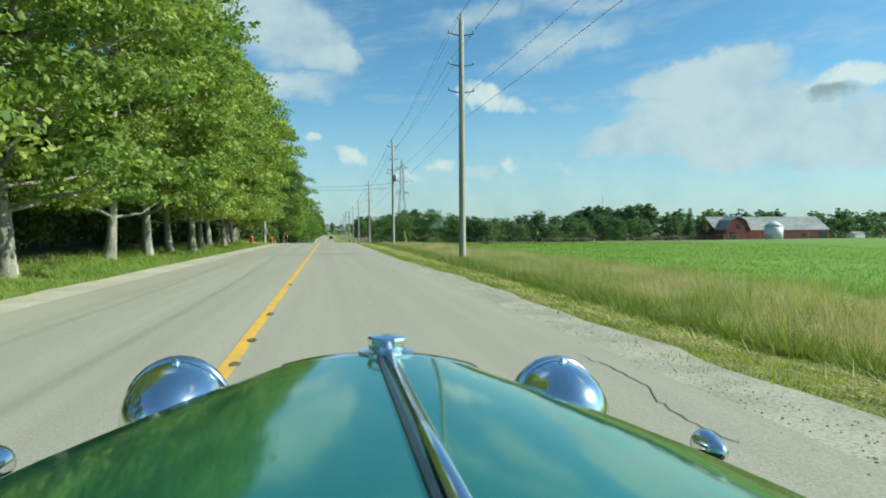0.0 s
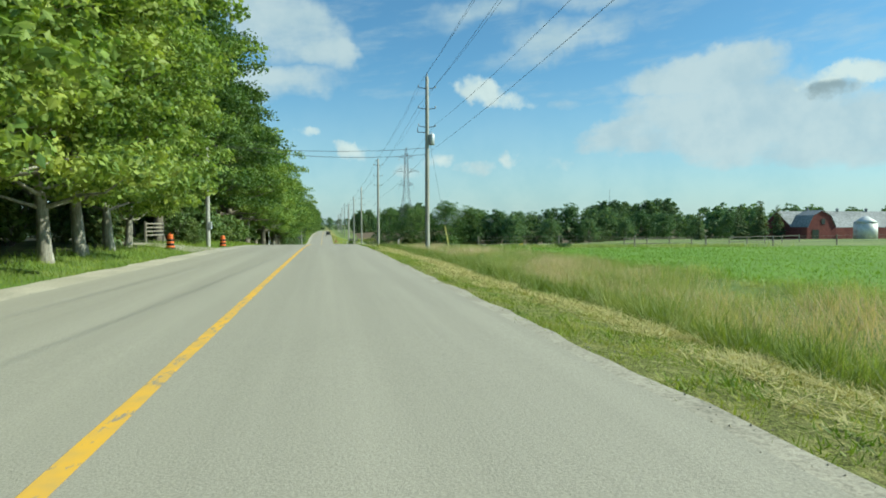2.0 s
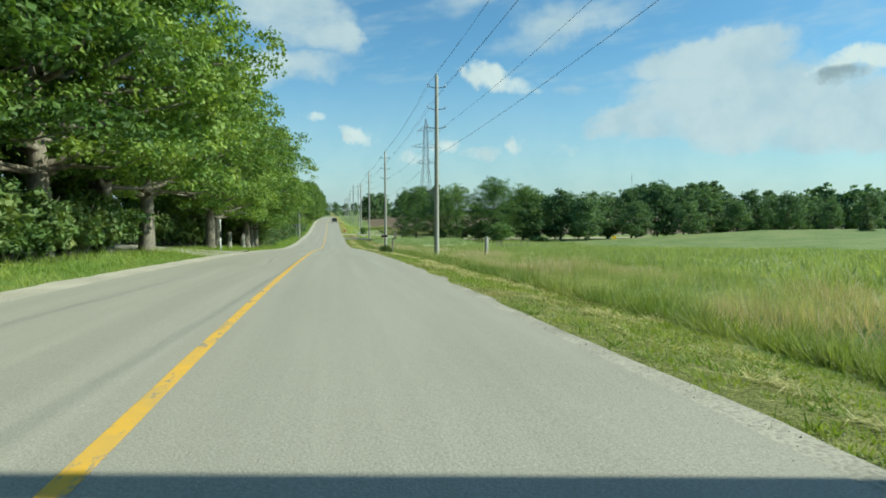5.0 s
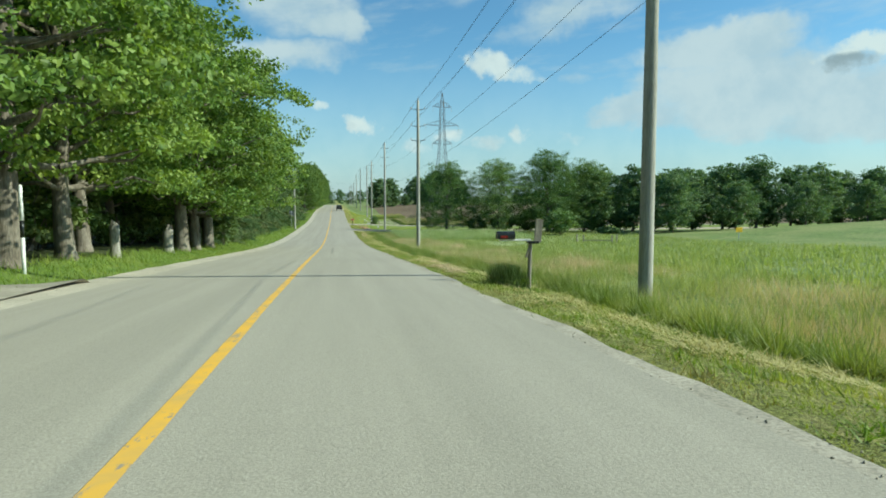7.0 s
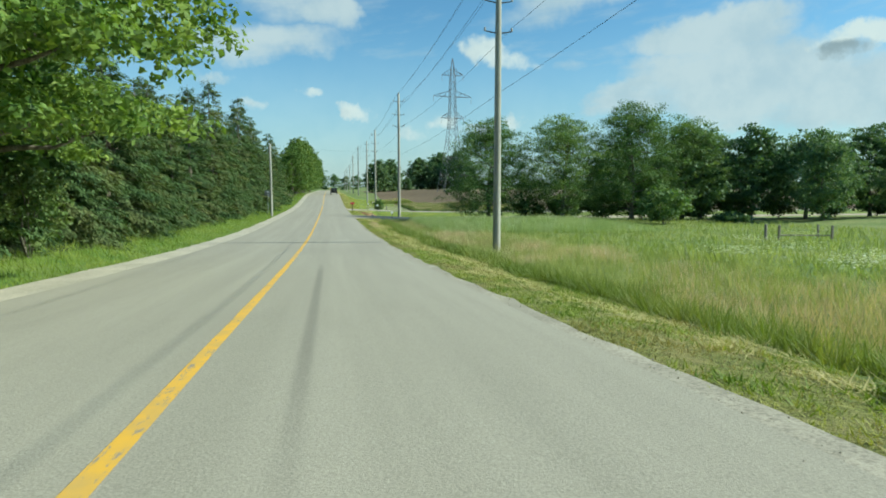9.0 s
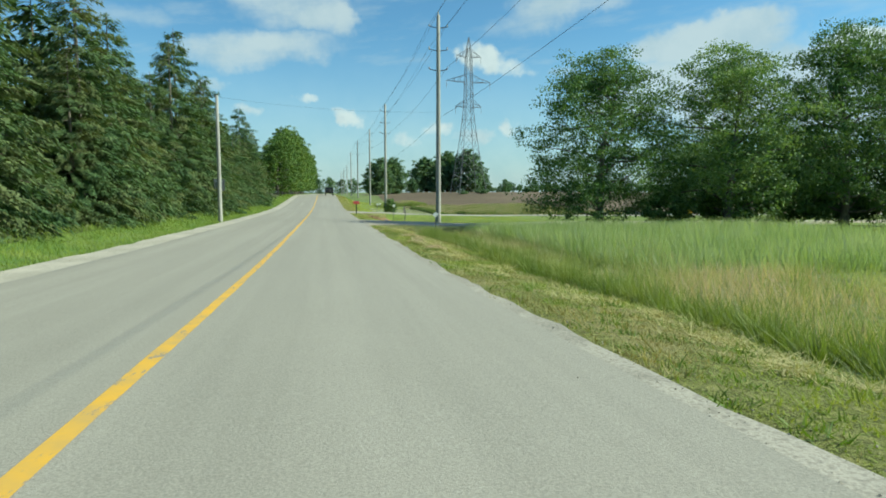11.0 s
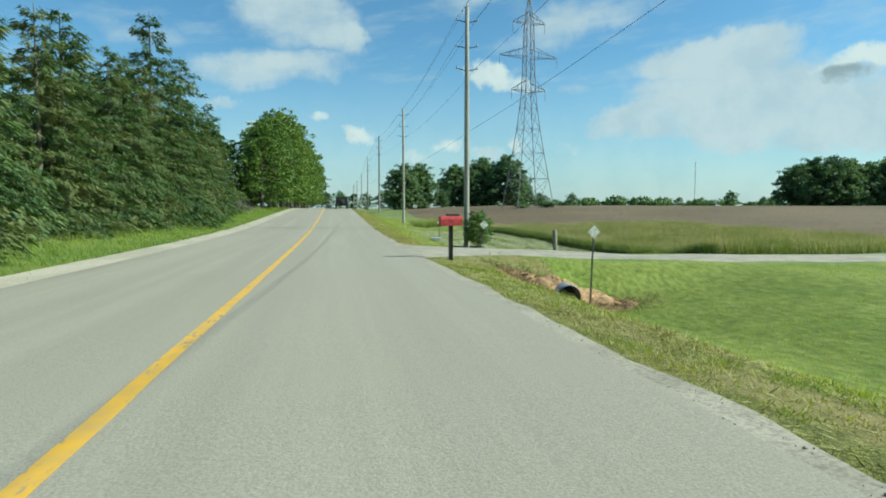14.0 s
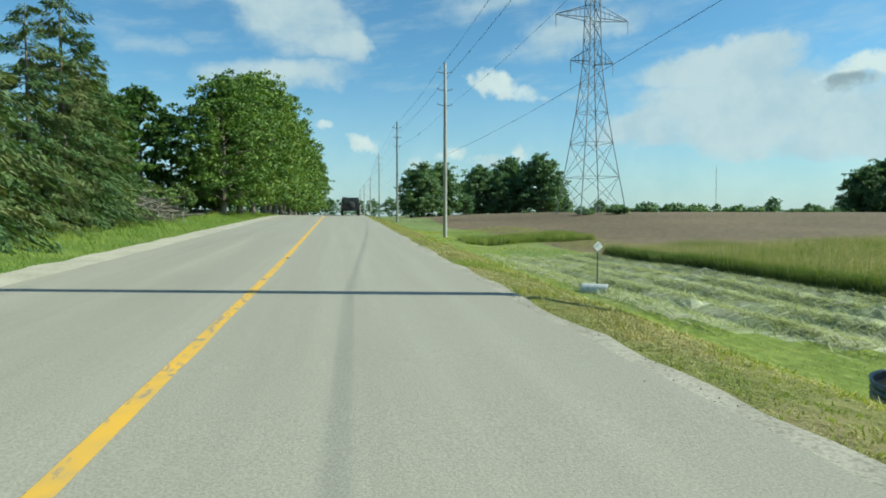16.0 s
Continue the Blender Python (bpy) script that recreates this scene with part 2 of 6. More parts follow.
def asphalt_material():
    m, n, bsdf = material("asphalt", 0.9, 0.0, 0.2)
    co = world_pos(n)
    xyz = n.add("ShaderNodeSeparateXYZ", {0: co})
    streak = n.noise(n.add("ShaderNodeMapping", {0: co, 3: (1.6, 0.03, 1.0)}), 1.0, 4.0, 0.6)
    patch = n.noise(n.add("ShaderNodeMapping", {0: co, 3: (0.5, 0.12, 1.0)}), 1.0, 5.0, 0.6)
    grain = n.noise(co, 55.0, 3.0, 0.7)
    col = n.mix(n.smooth(streak.outputs[0], 0.35, 0.7), (0.322, 0.3, 0.252, 1), (0.36, 0.335, 0.282, 1))
    col = n.mix(n.math("MULTIPLY", n.smooth(patch.outputs[0], 0.5, 0.75), 0.32), col, (0.268, 0.25, 0.21, 1))
    # tyre tracks polished darker
    for c in (-3.9, -2.35, -0.55, 1.1):
        d = n.math("ABSOLUTE", n.math("SUBTRACT", xyz.outputs[0], c))
        col = n.mix(n.math("MULTIPLY", n.math("SUBTRACT", 1.0, n.smooth(d, 0.05, 0.75)), 0.14), col, (0.25, 0.235, 0.2, 1))
    # one long rubber mark
    mark = n.math("SUBTRACT", 1.0, n.smooth(n.math("ABSOLUTE", n.math("ADD", xyz.outputs[0], 0.32)), 0.02, 0.11))
    mark = n.math("MULTIPLY", mark, n.math("SUBTRACT", 1.0, n.smooth(n.math("ABSOLUTE", n.math("SUBTRACT", xyz.outputs[1], 154.5)), 4.0, 9.0)))
    col = n.mix(n.math("MULTIPLY", mark, 0.55), col, (0.17, 0.16, 0.14, 1))
    col = n.mix(0.45, col, n.mix(n.smooth(grain.outputs[0], 0.2, 0.8), (0.55, 0.55, 0.55, 1), (1.45, 1.45, 1.43, 1)), "MULTIPLY")
    n.put(bsdf.inputs["Base Color"], col)
    relief(n, bsdf, grain.outputs[0], 0.006, 0.7)
    return m


def line_material():
    m, n, bsdf = material("worn_yellow_paint", 0.7, 0.0, 0.4)
    co = world_pos(n)
    wear = n.noise(n.add("ShaderNodeMapping", {0: co, 3: (1.0, 0.35, 1.0)}), 9.0, 5.0, 0.7)
    long = n.noise(n.add("ShaderNodeMapping", {0: co, 3: (0.2, 0.09, 1.0)}), 1.0, 3.0)
    f = n.smooth(n.math("ADD", wear.outputs[0], n.math("MULTIPLY", long.outputs[0], 0.35)), 0.72, 0.84)
    dusty = n.mix(n.smooth(n.noise(co, 3.0, 4.0).outputs[0], 0.3, 0.8), (0.74, 0.42, 0.05, 1), (0.55, 0.36, 0.11, 1))
    n.put(bsdf.inputs["Base Color"], n.mix(f, dusty, (0.3, 0.26, 0.2, 1)))
    return m


def bark_material(name, a, b):
    return mottled(name, a, b, 1.6, 9.0, 0.9, 0.0, 0.2, 0.03, seed_object=True, stretch=(2.5, 2.5, 0.6))


def chrome_material():
    m, n, bsdf = material("chrome", 0.06, 1.0, 0.5)
    n.put(bsdf.inputs["Base Color"], (0.78, 0.82, 0.88, 1))
    fine = n.noise(world_pos(n), 40.0, 3.0)
    n.put(bsdf.inputs["Roughness"], n.add("ShaderNodeMapRange", {0: fine.outputs[0], 3: 0.1, 4: 0.2}))
    return m


def paint_material():
    m, n, bsdf = material("green_car_paint", 0.1, 0.82, 0.6)
    fine = n.noise(world_pos(n), 3.0, 4.0)
    n.put(bsdf.inputs["Base Color"], n.mix(fine.outputs[0], (0.07, 0.34, 0.22, 1), (0.09, 0.4, 0.26, 1)))
    n.put(bsdf.inputs["Coat Weight"], 0.6)
    n.put(bsdf.inputs["Coat Roughness"], 0.04)
    return m


def plain(name, col, rough=0.5, metal=0.0, spec=0.4, vary=0.15):
    d = tuple(max(0.0, c * (1 - vary)) for c in col)
    return mottled(name, d, col, 1.5, 11.0, rough, metal, spec, 0.0, seed_object=True)


def verge_material(name="mown_grass_soil", dry=0.0):
    """Mown grass seen from above: dark gaps, green blades, straw, in patches; dry: how far it has withered."""
    m, n, bsdf = material(name, 0.95, 0.0, 0.2)
    co = world_pos(n)
    large = n.noise(n.add("ShaderNodeMapping", {0: co, 3: (1, 0.5, 1)}), 0.9, 5.0, 0.65).outputs[0]
    middle = n.noise(co, 5.0, 5.0, 0.65).outputs[0]
    small = n.noise(co, 34.0, 4.0, 0.7).outputs[0]
    col = n.mix(n.smooth(small, 0.38, 0.62), (0.09, 0.1, 0.03, 1), (0.27, 0.29, 0.078, 1))
    col = n.mix(n.math("MULTIPLY", n.smooth(middle, 0.45, 0.7), 0.8), col, (0.38, 0.365, 0.135, 1))
    col = n.mix(n.math("MULTIPLY", n.smooth(large, 0.5 - 0.22 * dry, 0.72 - 0.14 * dry), 0.75 + 0.12 * dry), col, n.mix(small, (0.22, 0.17, 0.075, 1), (0.52, 0.44, 0.22, 1)))
    n.put(bsdf.inputs["Base Color"], col)
    relief(n, bsdf, n.math("ADD", middle, small), 0.07, 0.9)
    return m


ASPHALT = asphalt_material()
YELLOW = line_material()
GRAVEL = mottled("pale_gravel", (0.3, 0.275, 0.225), (0.4, 0.365, 0.3), 1.3, 26.0, 0.95, bumpy=0.012, c=(0.19, 0.17, 0.14))
CHALK = mottled("pale_shoulder_gravel", (0.4, 0.365, 0.295), (0.5, 0.455, 0.37), 0.6, 26.0, 0.95, bumpy=0.009, c=(0.33, 0.3, 0.235))
SANDY = mottled("sandy_gravel", (0.33, 0.285, 0.215), (0.43, 0.375, 0.29), 0.5, 22.0, 0.95, bumpy=0.012, c=(0.25, 0.215, 0.165))
VERGE = verge_material()
DRY_VERGE = verge_material("dry_grass_soil", 0.4)
MEADOW = mottled("meadow_soil", (0.13, 0.19, 0.05), (0.21, 0.24, 0.085), 0.16, 3.0, 0.95, bumpy=0.08, c=(0.2, 0.2, 0.075))
CROP = mottled("young_crop", (0.125, 0.225, 0.024), (0.155, 0.255, 0.032), 0.05, 4.0, 0.9, bumpy=0.03, stretch=(1, 0.5, 1))
LAWN = mottled("short_lawn", (0.14, 0.197, 0.031), (0.2, 0.247, 0.05), 0.3, 7.0, 0.9, bumpy=0.03, stretch=(1, 0.35, 1), c=(0.22, 0.23, 0.07))
PLOUGH = mottled("bare_field_soil", (0.13, 0.093, 0.056), (0.17, 0.122, 0.075), 0.04, 2.0, 0.95, bumpy=0.08, c=(0.16, 0.15, 0.07))
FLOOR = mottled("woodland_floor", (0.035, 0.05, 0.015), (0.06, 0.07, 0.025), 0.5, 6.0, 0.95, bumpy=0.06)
DIRT = mottled("bare_dirt", (0.46, 0.3, 0.165), (0.27, 0.17, 0.09), 2.2, 14.0, 0.95, bumpy=0.08, c=(0.48, 0.36, 0.21))
BARK = bark_material("grey_brown_bark", (0.13, 0.11, 0.085), (0.22, 0.195, 0.16))
PALE_BARK = bark_material("pale_bark", (0.22, 0.2, 0.17), (0.34, 0.32, 0.28))
POLE_WOOD = mottled("weathered_pole_wood", (0.3, 0.29, 0.26), (0.4, 0.39, 0.35), 0.7, 8.0, 0.85, bumpy=0.006, c=(0.15, 0.13, 0.11), seed_object=True, stretch=(6, 6, 0.35))
POST_WOOD = mottled("grey_post_wood", (0.19, 0.17, 0.14), (0.3, 0.27, 0.22), 2.0, 14.0, 0.9, bumpy=0.008, seed_object=True, stretch=(3, 3, 0.4))
WIRE = mottled("dark_cable", (0.03, 0.03, 0.032), (0.045, 0.045, 0.048), 0.4, 3.0, 0.6, bumpy=0.0)
PALE_STEEL = mottled("weathered_zinc", (0.55, 0.56, 0.55), (0.68, 0.69, 0.68), 1.5, 14.0, 0.55, 0.15, bumpy=0.0)
STEEL = mottled("galvanised_steel", (0.42, 0.44, 0.46), (0.54, 0.56, 0.58), 0.9, 12.0, 0.5, 0.6, bumpy=0.0)
AGED_STEEL = mottled("aged_steel", (0.14, 0.15, 0.16), (0.22, 0.23, 0.24), 0.9, 12.0, 0.6, 0.5, bumpy=0.0)
DARK_STEEL = mottled("dark_fitting", (0.08, 0.08, 0.085), (0.13, 0.13, 0.135), 3.0, 20.0, 0.5, 0.3, bumpy=0.0)
PORCELAIN = mottled("grey_porcelain", (0.3, 0.3, 0.32), (0.42, 0.42, 0.44), 3.0, 20.0, 0.3, bumpy=0.0)
MAPLE = foliage("maple_leaves", (0.08, 0.15, 0.038), (0.29, 0.39, 0.09), (0.48, 0.52, 0.14), 0.4)
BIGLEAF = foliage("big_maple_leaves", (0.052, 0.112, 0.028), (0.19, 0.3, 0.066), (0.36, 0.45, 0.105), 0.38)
WOODS = foliage("wood_leaves", (0.026, 0.068, 0.018), (0.09, 0.165, 0.036), (0.135, 0.21, 0.046))
UNDER = foliage("undergrowth_leaves", (0.06, 0.115, 0.034), (0.15, 0.225, 0.066), (0.24, 0.28, 0.1), 0.3)
# Distance haze put into the leaf colour as a lighter, bluer green.
FARLEAF = foliage("haze_toned_leaves", (0.05, 0.11, 0.06), (0.14, 0.23, 0.105), (0.21, 0.3, 0.12), 0.34)
CREST = foliage("crest_leaves", (0.045, 0.1, 0.023), (0.125, 0.215, 0.042), (0.21, 0.285, 0.058), 0.3)
LANELEAF = foliage("lane_leaves", (0.05, 0.11, 0.04), (0.16, 0.26, 0.085), (0.26, 0.35, 0.12), 0.36)
NEEDLE = foliage("spruce_needles", (0.04, 0.086, 0.036), (0.13, 0.21, 0.078), (0.215, 0.225, 0.095), 0.27, 0.7, 0.5)
TALL = foliage("tall_grass", (0.14, 0.2, 0.06), (0.31, 0.37, 0.14), (0.5, 0.48, 0.28), 0.42, 0.6, 0.5)
DEAD = foliage("dead_weeds", (0.09, 0.06, 0.04), (0.2, 0.14, 0.09), (0.28, 0.2, 0.12), 0.2, 0.7)
SEED = foliage("dry_seed_heads", (0.42, 0.35, 0.25), (0.57, 0.48, 0.37), (0.52, 0.39, 0.3), 0.3, 0.7, 0.3)
FLOWER = foliage("pale_flower_heads", (0.58, 0.6, 0.46), (0.72, 0.74, 0.58), (0.78, 0.78, 0.64), 0.3, 0.8)
SHORT = foliage("cut_grass", (0.19, 0.27, 0.042), (0.36, 0.41, 0.085), (0.5, 0.46, 0.15), 0.37, 0.6)
FIELDGRASS = foliage("field_grass", (0.1, 0.155, 0.034), (0.19, 0.255, 0.058), (0.3, 0.32, 0.115), 0.37, 0.6)
REED = foliage("reed_blades", (0.24, 0.31, 0.14), (0.42, 0.49, 0.27), (0.58, 0.6, 0.43), 0.42, 0.6, 0.4)
MEADOWGRASS = foliage("meadow_grass_blades", (0.175, 0.235, 0.07), (0.31, 0.37, 0.14), (0.46, 0.46, 0.25), 0.42, 0.6, 0.4)
CUTHAY = foliage("cut_hay", (0.36, 0.38, 0.23), (0.54, 0.54, 0.38), (0.62, 0.6, 0.46), 0.3, 0.7)
CROPLEAF = foliage("crop_blades", (0.125, 0.235, 0.028), (0.18, 0.3, 0.038), (0.21, 0.32, 0.044), 0.35, 0.5)
GREEN = foliage("green_grass", (0.12, 0.2, 0.03), (0.22, 0.31, 0.05), (0.3, 0.35, 0.07), 0.35, 0.6)
BANK = mottled("green_bank_soil", (0.1, 0.17, 0.03), (0.16, 0.21, 0.05), 0.4, 6.0, 0.95, bumpy=0.05)
DRYGRASS = foliage("dry_verge_grass", (0.15, 0.15, 0.055), (0.33, 0.315, 0.13), (0.46, 0.4, 0.22), 0.3, 0.7, 1.6)
# Hay edge's shade put into the colour; also serves the dark roadside weeds.
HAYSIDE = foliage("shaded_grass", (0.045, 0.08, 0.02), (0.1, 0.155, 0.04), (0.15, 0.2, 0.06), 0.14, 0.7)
STRAW = foliage("dry_cuttings", (0.46, 0.39, 0.17), (0.68, 0.6, 0.31), (0.58, 0.48, 0.23), 0.2, 0.7)
CHROME, PAINT = chrome_material(), paint_material()
TYRE = plain("tyre_rubber", (0.03, 0.03, 0.032), 0.8)
BLACK = plain("black_enamel", (0.02, 0.022, 0.022), 0.25)
BLUE_BLACK = plain("dark_blue_car_paint", (0.025, 0.03, 0.04), 0.2, 0.0, 0.6)
GLASS_DARK = plain("dark_window_glass", (0.03, 0.04, 0.045), 0.08, 0.0, 0.7)
RED_LAMP = plain("red_lamp_glass", (0.22, 0.018, 0.016), 0.25)
RED_BOX = plain("red_painted_metal", (0.5, 0.06, 0.07), 0.5)
ORANGE = plain("orange_plastic", (0.85, 0.16, 0.03), 0.55)
WHITE = plain("white_paint", (0.78, 0.78, 0.76), 0.5)
SIGN_YELLOW = plain("yellow_sign_sheet", (0.8, 0.5, 0.03), 0.5)
GUARD = plain("pale_yellow_plastic", (0.75, 0.66, 0.2), 0.5)
BARN_RED = mottled("faded_red_boards", (0.15, 0.042, 0.04), (0.2, 0.06, 0.052), 0.3, 3.0, 0.85, bumpy=0.01)
ROOF_GREY = mottled("grey_metal_roof", (0.2, 0.21, 0.22), (0.27, 0.28, 0.29), 0.2, 2.0, 0.7, 0.0, bumpy=0.0)
HAY = mottled("pale_cut_hay", (0.38, 0.38, 0.26), (0.27, 0.3, 0.15), 0.5, 5.0, 0.95, bumpy=0.08, c=(0.5, 0.5, 0.36), stretch=(0.25, 1.4, 1))

# ---------------------------------------------------------------- mesh helpers


def mesh_ob(name, verts, faces, mat, parent=None, smooth=False):
    me = bpy.data.meshes.new(name)
    me.from_pydata(verts, [], faces)
    me.materials.append(mat)
    if smooth:
        me.polygons.foreach_set("use_smooth", [True] * len(me.polygons))
    ob = new(name, me)
    ob.parent = parent
    return ob


def part(name, bm, mat, parent=None, label="", smooth=False):
    me = bpy.data.meshes.new(name)
    bmesh.ops.recalc_face_normals(bm, faces=bm.faces)
    bm.to_mesh(me)
    bm.free()
    me.materials.append(mat)
    if smooth:
        me.polygons.foreach_set("use_smooth", [True] * len(me.polygons))
    ob = new(name, me)
    ob.parent = parent
    if label:
        tagged(ob, label)
    return ob


def empty(name, x=0.0, y=0.0, z=0.0, turn=0.0):
    ob = new(name)
    ob.matrix_basis = pose(x, y, z, 0, 0, turn)
    ob.empty_display_size = 0.2
    return ob


def box(bm, cx, cy, cz, sx, sy, sz, bevel=0.0, m=None):
    r = bmesh.ops.create_cube(bm, size=1.0)
    bmesh.ops.scale(bm, vec=(sx, sy, sz), verts=r["verts"])
    if bevel:
        edges = list({e for v in r["verts"] for e in v.link_edges})
        b = bmesh.ops.bevel(bm, geom=edges, offset=bevel, segments=2, affect="EDGES", profile=0.5)
        verts = list({v for f in b["faces"] for v in f.verts} | {v for v in r["verts"] if v.is_valid})
    else:
        verts = r["verts"]
    bmesh.ops.translate(bm, vec=(cx, cy, cz), verts=verts)
    if m is not None:
        bmesh.ops.transform(bm, matrix=m, verts=verts)
    return bm


def rod(bm, a, b, r0, r1=None, sides=8, caps=True):
    """A tapered round bar from a to b."""
    a, b = Vector(a), Vector(b)
    r1 = r0 if r1 is None else r1
    q = (b - a).to_track_quat("Z", "Y").to_matrix()
    rings = []
    for p, r in ((a, r0), (b, r1)):
        rings.append([bm.verts.new(p + q @ Vector((cos(2 * pi * i / sides) * r, sin(2 * pi * i / sides) * r, 0))) for i in range(sides)])
    for i in range(sides):
        j = (i + 1) % sides
        bm.faces.new((rings[0][i], rings[0][j], rings[1][j], rings[1][i]))
    if caps:
        bm.faces.new(rings[0][::-1])
        bm.faces.new(rings[1])
    return bm


def lathe(bm, profile, sides=20, m=None):
    """Turns (radius, height) pairs round z."""
    rings = [[bm.verts.new((r * cos(2 * pi * i / sides), r * sin(2 * pi * i / sides), z)) for i in range(sides)] for r, z in profile]
    for a, b in zip(rings, rings[1:]):
        for i in range(sides):
            j = (i + 1) % sides
            bm.faces.new((a[i], a[j], b[j], b[i]))
    for ring, (r, z) in ((rings[0], profile[0]), (rings[-1], profile[-1])):
        if r > 1e-4:
            bm.faces.new(ring)
    bmesh.ops.remove_doubles(bm, verts=[v for ring in rings for v in ring], dist=1e-5)
    if m is not None:
        bmesh.ops.transform(bm, matrix=m, verts=[v for ring in rings for v in ring if v.is_valid])
    return bm


# ---------------------------------------------------------------- ground, road, lanes


def spaced(*pieces):
    out = []
    for lo, hi, step in pieces:
        out += list(np.arange(lo, hi, step))
    return np.array(out + [pieces[-1][1]])


def sheet(name, xs, ys, mats, pick, lift=0.0, holes=None):
    """A ground sheet over the grid xs by ys; pick(x, y) gives each face's material."""
    X, Y = np.meshgrid(xs, ys)
    Z = land(X, Y) + lift
    verts = np.stack([X, Y, Z], -1).reshape(-1, 3)
    w = len(xs)
    i, j = np.meshgrid(np.arange(len(xs) - 1), np.arange(len(ys) - 1))
    a = (j * w + i).ravel()
    faces = np.stack([a, a + 1, a + 1 + w, a + w], -1)
    cx, cy = (xs[i.ravel()] + xs[i.ravel() + 1]) / 2, (ys[j.ravel()] + ys[j.ravel() + 1]) / 2
    me = bpy.data.meshes.new(name)
    me.from_pydata(verts.tolist(), [], faces.tolist())
    for m in mats:
        me.materials.append(m)
    me.polygons.foreach_set("material_index", np.asarray(pick(cx, cy), dtype=np.int32))
    me.polygons.foreach_set("use_smooth", [True] * len(faces))
    me.update()
    return tagged(new(name, me), kind="structure")


def ground_zone(x, y):
    wob = 0.5 * np.sin(y * 0.7) + 0.4 * np.sin(y * 0.23 + 1)
    z = np.full(len(x), 1)                                       # meadow
    z[(x > 12.5 + wob) & (y < 86)] = 2                           # young crop
    z[(x > 5.2) & (y > 221) & (y < 243.5)] = 3                   # lawn
    z[(x > 5.5) & (x < 16) & (y > 247) & (y < 272)] = 3
    z[(x > hay_from(y) + 0.3 * wob) & (x < 16) & (y > 249) & (y < 293 + wob)] = 6      # cut hay
    z[(x > 16) & (x < 37) & (y > 248.5) & (y < 292)] = 1           # standing hay
    z[(x > 37) & (y > 249) & (y < 480)] = 4
    z[(x > 16) & (y > 292) & (y < 480)] = 4                      # bare field
    z[(x > 70) & (y > 262) & (y < 480)] = 4
    z[(x > 0) & (x < 5.6 + 0.5 * wob)] = 0                      # mown verge
    z[(x > 0) & (x < 4.5) & (y > 248)] = 8                       # withered verge
    z[(x > 0) & (x < 6.6 + wob) & (y > 226) & (y < 243.5)] = 8
    z[(x > 4.5) & (x < 6.5) & (y > 248) & (y < 271)] = 3
    z[(x < -6.4) & (x > -9.2)] = 7
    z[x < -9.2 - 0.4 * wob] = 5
    return z


GX = spaced((-3500, -300, 400), (-300, -60, 20), (-60, -14, 4), (-14, -6, 0.5), (-6, 3, 1.5), (3, 16, 0.5), (16, 60, 2), (60, 300, 12), (300, 3700, 400))
GY = spaced((-600, -60, 60), (-60, -12, 6), (-12, 345, 1.0), (345, 480, 5), (480, 900, 60), (900, 4500, 400))
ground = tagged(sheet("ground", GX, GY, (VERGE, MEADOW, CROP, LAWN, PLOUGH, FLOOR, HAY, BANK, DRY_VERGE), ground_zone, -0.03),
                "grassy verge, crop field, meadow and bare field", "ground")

RX0, RX1, CENTRE = -5.3, 2.45, -1.25
RY = spaced((-60, 350, 1.0), (350, 520, 5))


def ribbon(name, x0, x1, lift, mat, ys=RY, jag=0.0, steps=2, jag0=None, taper=0.0):
    """A strip along the road with slightly uneven edges."""
    verts, faces = [], []
    jag0 = jag if jag0 is None else jag0
    for k, y in enumerate(ys):
        e0 = jag0 * (noise.noise((y * 0.7, 3.1, 0)) + 0.5 * noise.noise((y * 2.7, 9.1, 0)))
        e1 = jag * (noise.noise((y * 0.7, 7.7, 0)) + 0.5 * noise.noise((y * 2.7, 5.2, 0)))
        for i in range(steps + 1):
            edge = x1 - taper * max(0.0, 1 - (ys[-1] - y) / 14)
            x = x0 + e0 + (edge + e1 - x0 - e0) * i / steps
            verts.append((x, y, float(road_z(y)) + lift))
        if k:
            for i in range(steps):
                a = (k - 1) * (steps + 1) + i
                faces.append((a, a + 1, a + steps + 2, a + steps + 1))
    return mesh_ob(name, verts, faces, mat, smooth=True)


tagged(ribbon("road", RX0, RX1, 0.012, ASPHALT, jag=0.05, steps=4), "worn pale grey asphalt two-lane road", "road", kind="structure")
tagged(ribbon("left_shoulder", -6.35, RX0 + 0.2, 0.004, CHALK, jag=0.05, jag0=0.22), "pale gravel road shoulder", "shoulder", kind="structure")
tagged(ribbon("right_shoulder", RX1 - 0.2, 2.68, 0.004, GRAVEL, ys=spaced((-60, 350, 0.5), (350, 520, 5)), jag=0.13), "pale gravel road shoulder", "shoulder", kind="structure")
tagged(ribbon("right_shoulder", RX1 - 0.2, 3.15, 0.008, GRAVEL, ys=spaced((-12, 30, 0.5)), jag=0.14, taper=0.6), "crumbling grey gravel road edge", "shoulder", kind="structure")
tagged(ribbon("road_line", CENTRE - 0.07, CENTRE + 0.07, 0.018, YELLOW, jag=0.015), "worn yellow painted centre line", "road marking", kind="structure")


